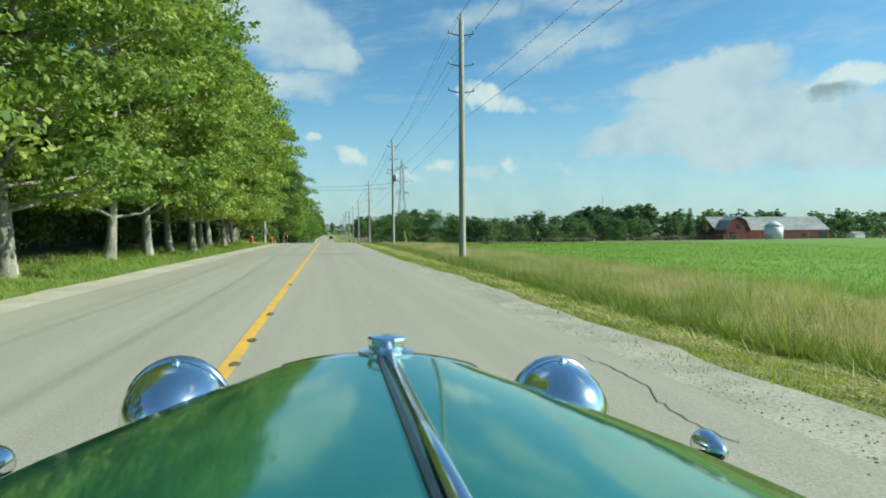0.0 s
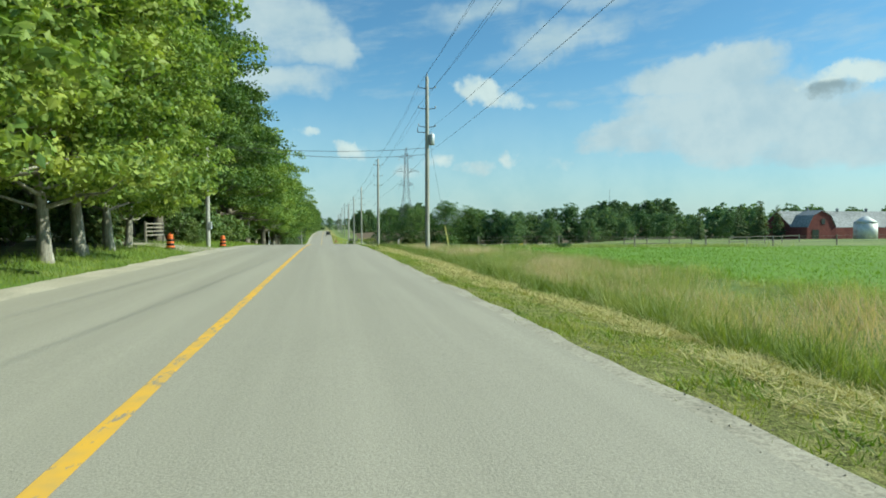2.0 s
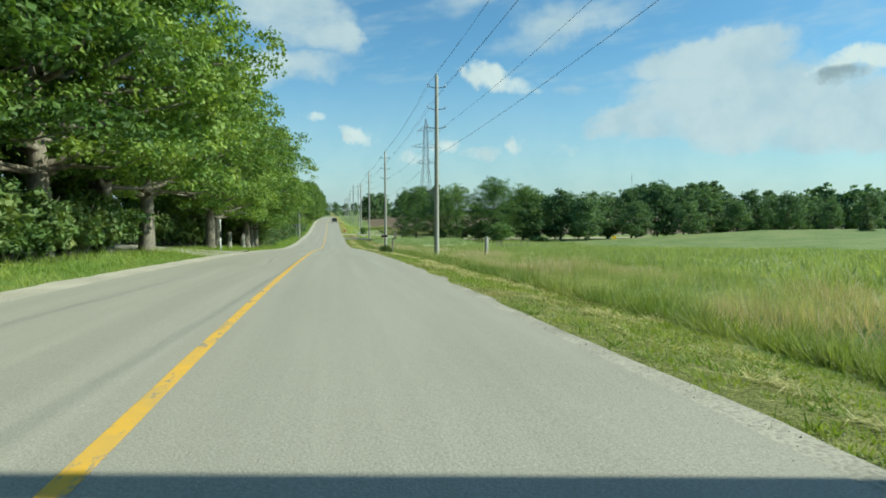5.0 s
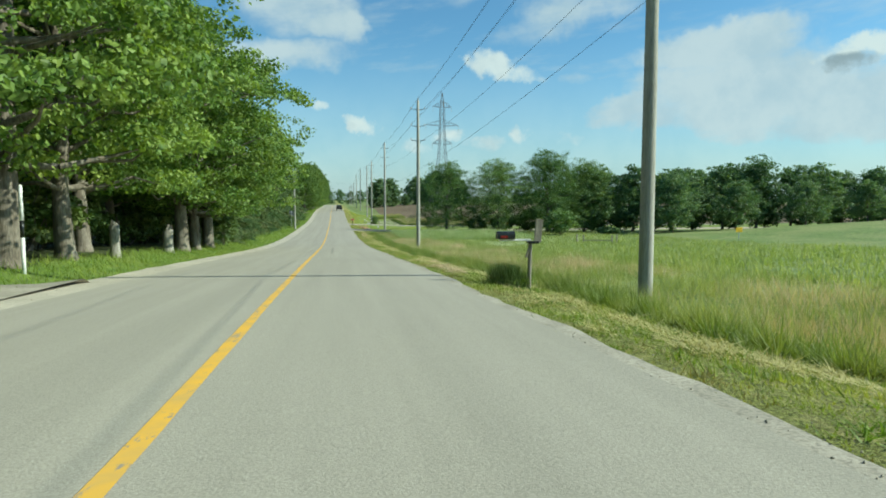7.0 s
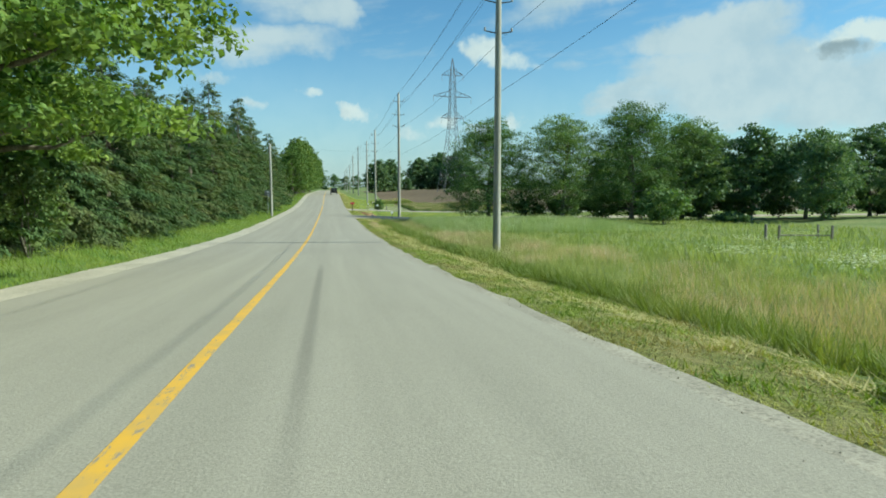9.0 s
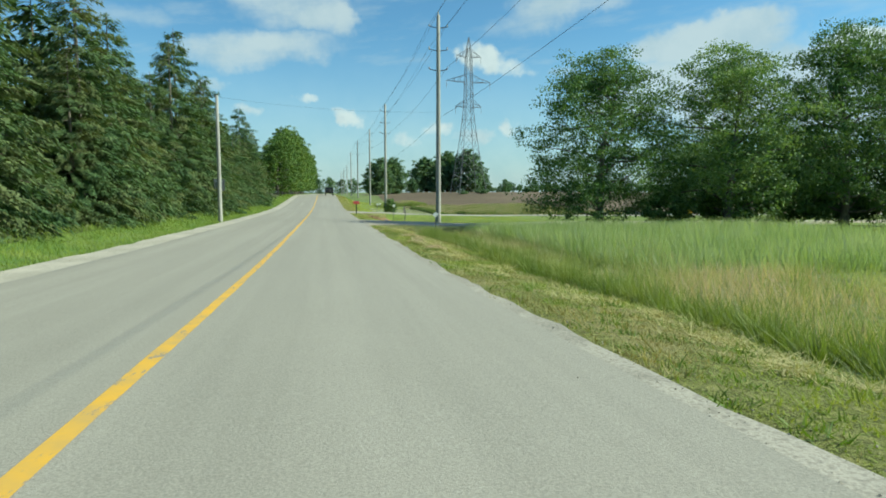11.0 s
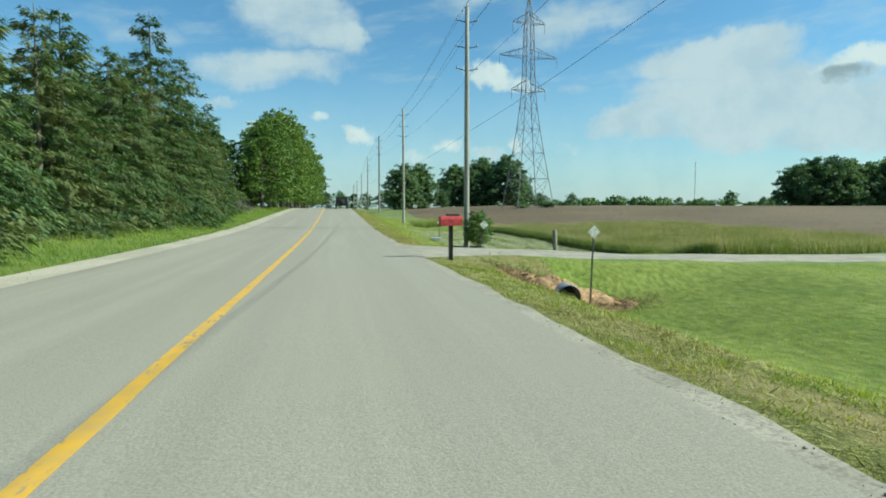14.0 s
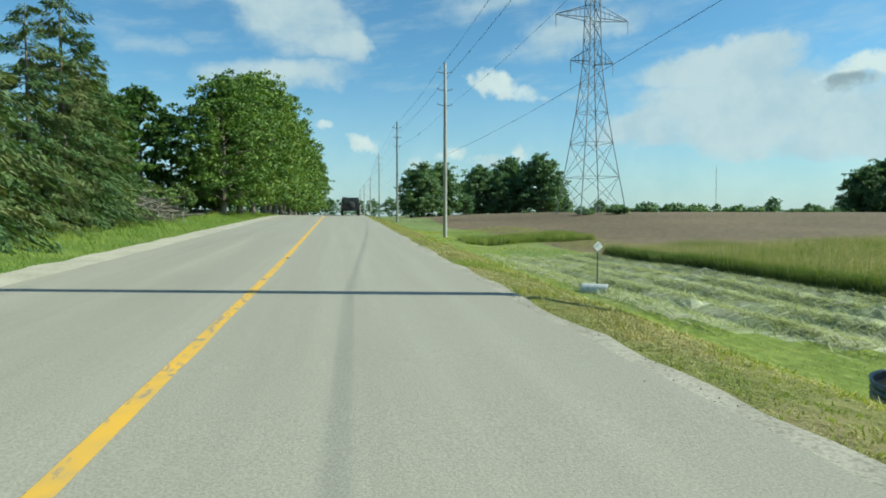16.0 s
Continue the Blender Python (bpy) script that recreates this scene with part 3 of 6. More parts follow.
def lane(name, y0, y1, x0, x1, mat, label, veer=0.0):
    """A side lane from the road's edge at x0 out to x1, flaring at its mouth."""
    side = 1 if x1 > x0 else -1
    xs, ys = x0 + side * spaced((0, 14, 0.7), (14, abs(x1 - x0), 3)), spaced((y0, y1, 0.8))
    verts, faces = [], []
    for x in xs:
        out = abs(x - x0)
        flare = 3.0 * max(0.0, 1 - out / 4.5) ** 2
        drift = veer * min(1.0, max(0.0, (out - 5) / 12))
        for k, y in enumerate(ys):
            f = k / (len(ys) - 1)
            yy = y + flare * (2 * f - 1) + drift + 0.15 * noise.noise((x, y, 1))
            edge = k in (0, len(ys) - 1)
            verts.append((x, yy, gz(x, yy) - 0.12 if edge else max(gz(x, yy), gz(x, y)) + 0.022))
    w = len(ys)
    for i in range(len(xs) - 1):
        for j in range(w - 1):
            a = i * w + j
            faces.append((a, a + w, a + w + 1, a + 1))
    return tagged(mesh_ob(name, verts, faces, mat, smooth=True), label, "driveway", kind="structure")


lane("driveway_east", LANE_A[0] + 0.6, LANE_A[1] - 0.4, 2.3, 90, SANDY, "sandy grey gravel driveway running off between fields", 6.0)
lane("driveway_gravel", 243.3, 247.0, 2.2, 90, GRAVEL, "pale gravel driveway meeting the road")
lane("driveway_north", 118.5, 126.0, -6.0, -30, GRAVEL, "pale gravel driveway under the trees")
lane("driveway_south", 68.5, 73.0, -6.0, -26, GRAVEL, "pale gravel driveway into the woods")

# ---------------------------------------------------------------- trees


def leaf_mesh(name, centres, size, per, spread, mat, rng, parent, flat=0.5, long=1.05):
    """Many small leaves scattered in clumps round the given centres."""
    n = len(centres) * per
    c = np.repeat(np.asarray(centres), per, axis=0)
    d = rng.normal(size=(n, 3))
    d /= np.linalg.norm(d, axis=1)[:, None]
    p = c + d * (rng.random((n, 1)) ** 0.5) * spread * np.array([1, 1, flat])
    nrm = d * 0.7 + rng.normal(size=(n, 3)) * 0.6 + np.array([0, 0, 0.5])
    nrm /= np.linalg.norm(nrm, axis=1)[:, None]
    u = np.cross(nrm, rng.normal(size=(n, 3)))
    u /= np.linalg.norm(u, axis=1)[:, None]
    v = np.cross(nrm, u)
    s = size * (0.6 + 0.8 * rng.random((n, 1)))
    quad = np.stack([p - u * s * long, p + v * s * 0.7 - nrm * s * 0.15, p + u * s * long, p - v * s * 0.7 - nrm * s * 0.15], 1).reshape(-1, 3)
    faces = np.arange(4 * n).reshape(-1, 4)
    return mesh_ob(name, quad.tolist(), faces.tolist(), mat, parent)


def limb(bm, a, b, r0, r1, rng, bends=3, sides=7):
    """A crooked tapering branch."""
    pts = [Vector(a).lerp(Vector(b), k / bends) for k in range(bends + 1)]
    for k in range(1, bends):
        pts[k] += Vector(rng.normal(size=3) * (Vector(b) - Vector(a)).length * 0.05)
    for k in range(bends):
        rod(bm, pts[k], pts[k + 1], r0 + (r1 - r0) * k / bends, r0 + (r1 - r0) * (k + 1) / bends, sides, caps=False)


def broadleaf(name, seed, height, radius, bole, mat, bark, clumps=240, per=30, leaf=0.17, trunk=0.24, label="", category="tree", shape=0.55, hang=0.0, fluff=0.125, lobed=24, puff=0.27, tiered=True):
    """A tree with trunk, limbs and an uneven crown of leaf clumps."""
    rng = np.random.default_rng(seed)
    tree = empty(name)
    bm = bmesh.new()
    top = height * 0.8
    pts = [(0, 0, -0.25), (rng.normal() * 0.08, rng.normal() * 0.08, bole), (rng.normal() * 0.3, rng.normal() * 0.3, bole + (top - bole) * 0.5), (rng.normal() * 0.5, rng.normal() * 0.5, top)]
    rr = [trunk * 1.25, trunk * 0.9, trunk * 0.55, trunk * 0.12]
    rod(bm, (0, 0, -0.3), (0, 0, 0.35), trunk * 1.7, trunk * 1.15, 10, caps=False)
    for k in range(3):
        rod(bm, pts[k], pts[k + 1], rr[k], rr[k + 1], 10, caps=False)
    lobes = []
    mid = bole * 0.8 + (height - bole * 0.8) * 0.5
    half = (height - bole * 0.8) * 0.5
    for k in range(lobed):
        a = 2.4 * k + rng.normal() * 0.35
        f = (k + 0.5) / lobed
        zc = mid + half * (1.7 * f - 0.9)
        rad = radius * (1 - abs(2 * f - 0.75) ** 2.2 * shape) * (0.55 + 0.27 * rng.random())
        end = Vector((cos(a) * rad, sin(a) * rad, zc))
        lobes.append((end, radius * (puff + 0.14 * rng.random())))
        s = Vector(pts[1]).lerp(Vector(pts[3]), min(0.95, max(0.0, (zc - bole) / (top - bole) - 0.12)))
        limb(bm, s, end, trunk * 0.36, trunk * 0.06, rng)
    part("trunk", bm, bark, tree, smooth=True)
    lobes.append((Vector((0, 0, height - radius * 0.42)), radius * 0.42))
    centres = []
    for k in range(clumps):
        c, r = lobes[k % len(lobes)]
        d = rng.normal(size=3)
        d /= np.linalg.norm(d)
        if tiered:
            d[2] = abs(d[2]) * 0.6 - 0.16
        d[2] *= 0.8
        reach = 0.7 + 0.4 * rng.random() if k % 5 else 0.7 * rng.random()
        p = np.array(c) + d * r * reach
        if k % 7 == 0:
            p = p * np.array([0.4, 0.4, 1.0])
        if p[2] < bole * 0.75 - hang:
            p[2] = bole * 0.75 - hang + rng.random() * 0.8
        centres.append(p)
    leaf_mesh("crown", centres, leaf, per, radius * fluff, mat, rng, tree)
    return tagged(tree, label, category)


def conifer(name, seed, height, radius, mat, bark, tiers=24, label="", category="tree", twig=0.34, start=0.03, dense=5, hollow=0.0):
    """A spruce: straight trunk and drooping boughs, each set with flat hanging twigs."""
    rng = np.random.default_rng(seed)
    tree = empty(name)
    bm = bmesh.new()
    rod(bm, (0, 0, -0.3), (0, 0, height * 0.98), 0.17, 0.012, 8, caps=False)
    root, out = [], []
    for k in range(tiers):
        f = (k + 0.3 * rng.random()) / tiers
        z = height * (start + (0.985 - start) * f)
        r = radius * (1 - f) ** 0.68 * (0.72 + 0.45 * rng.random()) + 0.1
        count = max(6, int(9 * (1 - f) + 5))
        for i in range(count):
            a = 2 * pi * (i + rng.random() * 0.8) / count + k * 1.1
            z = height * (start + (0.985 - start) * min(1.0, max(0.0, f + 1.1 * (rng.random() - 0.5) / tiers)))
            rr = r * (0.65 + 0.5 * rng.random())
            droop_by = 0.3 * rr * (1 - 0.6 * f) - 0.12 * rng.random()
            tip = np.array((cos(a) * rr, sin(a) * rr, -droop_by))
            if k % 3 == 0:
                rod(bm, (0, 0, z), (tip[0], tip[1], z + tip[2]), 0.022, 0.005, 4, caps=False)
            steps = max(2, int(rr / 0.24))
            for s in range(steps):
                g = hollow + (1 - hollow) * (s + 0.6) / steps
                root.append((tip[0] * g, tip[1] * g, z + tip[2] * g ** 1.4))
                out.append(tip / np.linalg.norm(tip))
    part("trunk", bm, bark, tree)
    root, out = np.repeat(np.array(root), dense, 0), np.repeat(np.array(out), dense, 0)
    n = len(root)
    ang = (rng.random(n) - 0.5) * 2.2
    ca, sa = np.cos(ang), np.sin(ang)
    d = np.stack([out[:, 0] * ca - out[:, 1] * sa, out[:, 0] * sa + out[:, 1] * ca, out[:, 2] - 0.25 - 0.35 * rng.random(n)], -1)
    d /= np.linalg.norm(d, axis=1)[:, None]
    side = np.cross(d, np.array([0, 0, 1.0]) + rng.normal(size=(n, 3)) * 0.3)
    side /= np.linalg.norm(side, axis=1)[:, None]
    ln = twig * (0.6 + 0.8 * rng.random((n, 1)))
    w = ln * (0.12 + 0.1 * rng.random((n, 1)))
    p = root + rng.normal(size=(n, 3)) * 0.08
    spray = np.stack([p - side * w, p + side * w, p + d * ln], 1).reshape(-1, 3)
    mesh_ob("crown", spray.tolist(), np.arange(3 * n).reshape(-1, 3).tolist(), mat, tree)
    return tagged(tree, label, category)


def bush(name, seed, height, radius, mat, clumps=60, per=26, leaf=0.1, label="", category="bush"):
    rng = np.random.default_rng(seed)
    b = empty(name)
    bm = bmesh.new()
    centres = []
    for k in range(7):
        a = 2 * pi * k / 7 + rng.random()
        r = radius * (0.2 + 0.5 * rng.random())
        limb(bm, (cos(a) * 0.05, sin(a) * 0.05, -0.1), (cos(a) * r, sin(a) * r, height * (0.5 + 0.4 * rng.random())), 0.03, 0.008, rng, 3, 5)
    for k in range(clumps):
        d = rng.normal(size=3)
        d /= np.linalg.norm(d)
        q = (0.45 + 0.5 * rng.random())
        centres.append(np.array((d[0] * radius * q, d[1] * radius * q, height * 0.52 + d[2] * height * 0.46 * q)))
    part("stem", bm, BARK, b)
    leaf_mesh("crown", centres, leaf, per, max(0.12, radius * 0.24), mat, rng, b)
    return tagged(b, label, category)


def place(ob, x, y, s=1.0, turn=0.0, sz=None, first=False, sink=0.0, group=""):
    m = pose(x, y, gz(x, y) - sink, 0, 0, turn)
    o = ob if first else copy_thing(ob, m)
    o.matrix_basis = m
    o.scale = (s, s, s if sz is None else sz)
    if group:
        tagged(o, group=group)
    return o


def spread_out(kinds, spots, group):
    """Places the kinds in turn on spots of (x, y, scale); the first of each kind is the built one."""
    used = set()
    rng = np.random.default_rng(len(spots))
    for k, (x, y, s) in enumerate(spots):
        i = int(rng.integers(len(kinds))) if k >= len(kinds) else k
        place(kinds[i], x, y, s, float(rng.random() * 360), s * (0.92 + 0.16 * float(rng.random())), i not in used, 0.05, group)
        used.add(i)


rs = np.random.default_rng(11)
# roadside maples before the woods
row_maples = [broadleaf("maple_tree", 20 + i, 15.2, 5.9, 1.8, MAPLE, PALE_BARK, 1000, 40, 0.092, 0.2, "leafy roadside maple with a pale bare trunk", hang=0.2, fluff=0.1, lobed=40, puff=0.22) for i in range(3)]
spots = [(-8.9 + 0.3 * float(rs.normal()), y, (1.0 if k % 2 else 0.88) + 0.1 * float(rs.random())) for k, y in enumerate((9, 18.2, 27.5, 32, 36, 40.5, 44.7, 49.5, 54, 57.8, 61.7))] + [(-9.7, 66.3, 0.8)]
spread_out(row_maples, spots, "roadside maples")
# tall woods behind and further on
wood_trees = [broadleaf("woodland_tree", 40 + i, 17.0, 5.8, 3.0, WOODS, BARK, 760, 34, 0.105, 0.26, "tall dark green woodland tree", hang=1.8) for i in range(2)]
spots = [(-11.3, 79, 1.1), (-11.8, 85, 1.3), (-11.4, 91, 1.3), (-12.0, 96.5, 1.2), (-11.3, 102, 1.05)]
spread_out(wood_trees, spots, "woodland trees")
back_trees = [broadleaf("woodland_tree", 45 + i, 17.0, 5.2, 2.0, WOODS, BARK, 220, 15, 0.3, 0.26, "tall dark green tree deep in the woods", hang=1.6, fluff=0.2) for i in range(2)]
spots = [(-16 - 3 * float(rs.random()), y, 0.72 + 0.15 * float(rs.random())) for y in np.arange(-4, 72, 6.0)]
spots += [(-18 - 3 * float(rs.random()), y, 1.0 + 0.2 * float(rs.random())) for y in np.arange(74, 120, 6.5)]
spots += [(-18 - 3 * float(rs.random()), y, 0.85 + 0.2 * float(rs.random())) for y in np.arange(120, 172, 7.5)]
spots += [(-25, 63, 0.8), (-27, 68, 0.85), (-28, 72, 0.8), (-27, 77, 0.85), (-25, 82, 0.8), (-32, 66, 0.8), (-32, 75, 0.85)]
spots += [(-15.5, 300, 0.5), (-16.5, 305, 0.56), (-15.2, 309, 0.58), (-17, 313, 0.6), (-14.8, 317, 0.55), (-19, 309, 0.6), (-20, 316, 0.62)]
spots += [(-13.5, 146, 0.95), (-13.2, 152, 1.0), (-13.8, 157, 0.95), (-13.0, 162.5, 0.9)]
spread_out(back_trees, spots, "background woods")
# big maples that lean over the road
big_maples = [broadleaf("big_maple_tree", 60 + i, 15.0, 7.0, 2.8, BIGLEAF, BARK, 1000, 40, 0.095, 0.34, "large spreading roadside maple with a thick trunk", hang=0.3, fluff=0.09, lobed=40, puff=0.22) for i in range(2)]
spots = [(-10.4, 105, 1.12), (-10.2, 111, 1.1), (-9.9, 116.8, 1.05), (-9.3, 131.6, 1.0), (-9.6, 136.4, 0.85), (-11.6, 143.5, 0.95)]
spread_out(big_maples, spots, "spreading maples")
dark_maple = broadleaf("big_maple_tree", 64, 15.0, 7.0, 2.8, BIGLEAF, BARK, 1050, 40, 0.095, 0.34, "large spreading roadside maple with a thick trunk", hang=0.1, fluff=0.1, lobed=40, puff=0.24)
spread_out([dark_maple], [(-9.0, 151.2, 1.0), (-8.9, 154.2, 0.85), (-9.0, 158.8, 1.0), (-10.8, 163.5, 1.0)], "spreading maples")
# spruce belt
spruces = [conifer("spruce_tree", 80 + i, 10.0, 3.2, NEEDLE, BARK, 20, "dark green spruce with drooping boughs down to the ground", twig=0.2, dense=20, hollow=0.25) for i in range(3)]
spots = [(-10.7 - 1.3 * float(rs.random()), float(y + 1.0 * rs.normal()), (0.68 + 0.48 * float(rs.random())) * (1.0 if y < 208 else 0.86 if 217 < y < 226 else 1.34 if y < 243 else 0.9)) for y in np.arange(164, 262, 3.1)]
spots += [(-10.9, 263.2, 0.98), (-11.0, 266.4, 1.28), (-10.6, 270, 1.0), (-10.9, 273.8, 1.3), (-11.4, 277.5, 0.84), (-10.8, 280.8, 0.85), (-11.0, 284.2, 1.04), (-11.6, 288, 0.88)]
spread_out(spruces, spots, "spruce belt")
back_spruce = conifer("spruce_tree", 88, 10.0, 3.2, NEEDLE, BARK, 20, "dark green spruce deep in the belt", twig=0.5, dense=4)
spread_out([back_spruce], [(-14.4 - 1.5 * float(rs.random()), y, 0.85 + 0.35 * float(rs.random())) for y in np.arange(165, 288, 4.0)], "background spruces")
# maples near the crest
crest = [broadleaf("crest_maple_tree", 90 + i, 15.0, 5.8, 1.5, CREST, BARK, 640, 26, 0.16, 0.3, "rounded bright green maple by the road", hang=0.3, fluff=0.12, lobed=36, puff=0.27, tiered=False) for i in range(2)]
spots = [(-9.2, 310, 0.8), (-8.8, 316, 0.88), (-8.6, 323, 0.95)] + [(-8.5 + float(rs.normal()) * 0.3, y, 0.98 + 0.14 * float(rs.random())) for y in np.arange(330, 440, 8.0)]
spread_out(crest, spots, "maples on the crest")

# trees along the lane on the other side
near_lane = [broadleaf("lane_tree", 120 + i, 11.5, 5.4, 0.9, LANELEAF, BARK, 1000, 52, 0.066, 0.26, "dark leafy tree beside a driveway", hang=0.9, fluff=0.14, lobed=28, puff=0.28, tiered=False) for i in range(2)]
spread_out(near_lane, [(18.1, 215.2, 1.02), (26.7, 214.2, 1.12), (34.8, 213.2, 1.14), (41.6, 213.8, 1.0)], "trees beside the driveway")
lane_trees = [broadleaf("meadow_tree", 124 + i, 12.5, 5.2, 1.7, FARLEAF, BARK, 420, 22, 0.19, 0.24, "dark leafy tree on the edge of a meadow", hang=1.0, fluff=0.18, lobed=20, puff=0.36, tiered=False) for i in range(3)]
spots = [(float(x), 209 + 5 * float(rs.random()), (0.84 + 0.18 * float(rs.random())) * (1.0 - 0.0028 * (x - 44))) for x in np.arange(44, 112, 5.6)]
spots += [(float(x), 200 + 4 * float(rs.random()), 0.5 + 0.2 * float(rs.random())) for x in np.arange(52, 130, 11)]
spots += [(49.5, 256, 0.8), (56, 258, 0.95), (63, 256, 0.9), (70, 258, 0.95)]
spread_out(lane_trees, spots, "trees along the lane")
far_trees = [broadleaf("distant_tree", 140 + i, 13.0, 6.0, 1.0, FARLEAF, BARK, 110, 12, 0.52, 0.25, "distant dark rounded field tree", hang=1.0, fluff=0.22, lobed=16, puff=0.38, tiered=False) for i in range(3)]
spots = [(float(x), 209 + 5 * float(rs.random()), 0.7 + 0.16 * float(rs.random())) for x in np.arange(112, 205, 7.0)]
spots += [(float(x), 246 + 8 * float(rs.random()), 0.85 + 0.3 * float(rs.random())) for x in np.arange(150, 330, 11)]
spots += [(4 + 9 * k, 640 + 20 * float(rs.random()), 0.9) for k in range(-8, 6)]
spots += [(210 + 14 * k, 330 + 30 * float(rs.random()), 1.0 + 0.2 * float(rs.random())) for k in range(12)]
spots += [(70 + 29 * k + 12 * float(rs.random()), 552 + 8 * float(rs.random()), 0.45 + 0.3 * float(rs.random())) for k in range(12)]
spread_out(far_trees, spots, "distant field trees")
field_trees = [broadleaf("field_tree", 150 + i, 13.0, 6.0, 0.9, FARLEAF, BARK, 460, 26, 0.28, 0.28, "dense dark rounded tree in a field", hang=1.0, fluff=0.19, lobed=22, puff=0.36, tiered=False) for i in range(2)]
spots = [(20.5, 412, 1.0), (25.5, 416, 1.05), (34, 425, 0.4), (43, 446, 1.2), (49, 442, 0.9), (53, 450, 1.3), (60, 440, 1.3), (66, 446, 0.9)]
spots += [(188 + 8 * k, 452 + 6 * float(rs.random()), 1.3 + 0.3 * float(rs.random())) for k in range(8)]
spread_out(field_trees, spots, "trees in the fields")
hedge = [bush("field_hedge", 145 + i, 4.0, 5.0, FARLEAF, 40, 9, 0.5, "low distant hedge at a field's edge") for i in range(2)]
spread_out(hedge, [(62 + 7 * k + 4 * float(rs.random()), 560 + 30 * float(rs.random()), 0.9 + 0.8 * float(rs.random()) ** 2) for k in range(56)], "distant hedges")
farm_firs = conifer("farm_spruce", 98, 10.0, 2.6, NEEDLE, BARK, 16, "dark pointed spruce beside a farm", twig=0.5, dense=4)
spread_out([farm_firs], [(97, 168, 0.7), (100, 171, 0.85), (102.5, 167, 0.95), (105, 171, 1.0), (107, 167, 0.85), (92, 176, 0.7), (-12.2, 67.5, 0.75), (-13.0, 72.8, 0.8)], "farm spruces")
small = broadleaf("young_tree", 160, 3.4, 1.3, 1.0, FARLEAF, BARK, 80, 34, 0.075, 0.05, "small young tree on a lawn")
place(small, 32.6, 250.8, 1.0, 20, first=True)

pale_bush = bush("verge_bush", 178, 3.2, 1.25, UNDER, 130, 40, 0.06, "pale green bush in front of spruces")
place(pale_bush, -8.9, 164.6, 1.0, 0, first=True)
thicket = [bush("thicket_bush", 176 + i, 3.4, 2.6, LANELEAF, 110, 22, 0.14, "dense dark bush below the lane trees") for i in range(2)]
spread_out(thicket, [(23, 215.5, 0.8), (28, 216, 1.0), (32.5, 215, 1.1), (37.5, 216, 1.0), (43, 214, 1.1), (48.5, 213, 1.0), (33.5, 203.5, 1.15)] + [(54.0 + 7 * k, 213.0, 0.85 + 0.05 * (k % 4)) for k in range(9)], "thicket bushes")

# undergrowth along the woods
shrubs = [bush("shrub", 170 + i, 2.2, 1.5, UNDER, 60, 34, 0.09, "dense green shrub below the trees") for i in range(3)]
spots = [(-12.6 - 1.5 * float(rs.random()), y, 0.8 + 0.6 * float(rs.random())) for y in np.arange(-2, 64, 2.9)]
spots += [(-9.4 - 1.0 * float(rs.random()), y, 0.8 + 0.7 * float(rs.random())) for y in np.arange(80, 112, 1.9)]
spots += [(-12.8 - 1.2 * float(rs.random()), y, 0.9 + 0.7 * float(rs.random())) for y in np.arange(110, 164, 2.6)]
spots += [(-11.5 - 3 * float(rs.random()), y, 0.8 + 0.5 * float(rs.random())) for y in np.arange(285, 330, 3.5)]
spots += [(-22.5 - 1.5 * float(rs.random()), y, 1.0 + 0.5 * float(rs.random())) for y in np.arange(60, 84, 2.2)]
spots += [(-24.5 - 2.5 * float(rs.random()), y, 1.5 + 0.5 * float(rs.random())) for y in np.arange(2, 172, 3.6)]
spots += [(-8.6, 76.8, 0.5), (-8.9, 79.5, 0.55), (-9.3, 82, 0.7)]
spread_out(shrubs, spots, "undergrowth")

# ---------------------------------------------------------------- grass


def blades(name, spots, heights, width, mat, label, lean=0.35, seed=3, out=None, lift=0.0):
    """Grass blades: a bent tapering leaf for each spot; out: the way each one leans from its tuft."""
    rng = np.random.default_rng(seed)
    n = len(spots)
    x, y = spots[:, 0], spots[:, 1]
    z = land(x, y) - 0.035 + lift
    a = rng.random(n) * 2 * pi
    u = np.stack([np.cos(a), np.sin(a), 0 * a], -1)
    d = rng.normal(size=(n, 3)) * lean
    if out is not None:
        d[:, :2] += out * 0.45
    d[:, 2] = 1
    d /= np.linalg.norm(d, axis=1)[:, None]
    h = np.asarray(heights)[:, None]
    w = width * (0.6 + 0.8 * rng.random((n, 1)))
    p = np.stack([x, y, z], -1)
    bend = np.stack([rng.normal(size=n) - 0.5, rng.normal(size=n), 0 * a], -1) * lean * 0.5
    quad = np.stack([p - u * w, p + u * w, p + d * h + bend * h], 1).reshape(-1, 3)
    faces = np.arange(3 * n).reshape(-1, 3).tolist()
    return tagged(mesh_ob(name, quad.tolist(), faces, mat), label, "grass", kind="stuff")


def tufts(centres, per, radius, rng):
    """Blades gathered in tufts: their spots, the way out from the tuft's middle, and the tuft of each."""
    q = np.clip(rng.normal(size=(len(centres) * per, 2)), -2, 2)
    return np.repeat(centres, per, 0) + q * radius, q, np.repeat(np.arange(len(centres)), per)


def scatter(n, x0, x1, y0, y1, rng, power=1.0):
    x = x0 + (x1 - x0) * rng.random(n) ** power
    return np.stack([x, y0 + (y1 - y0) * rng.random(n)], -1)


def off_lanes(p):
    keep = np.ones(len(p), bool)
    for lo, hi in (LANE_A, LANE_B):
        keep &= (p[:, 1] < lo - 0.6 - 3.0 * np.clip(1 - (p[:, 0] - 2.2) / 4.5, 0, 1) ** 2) | (p[:, 1] > hi + 0.6 + 3.0 * np.clip(1 - (p[:, 0] - 2.2) / 4.5, 0, 1) ** 2)
    return p[keep]


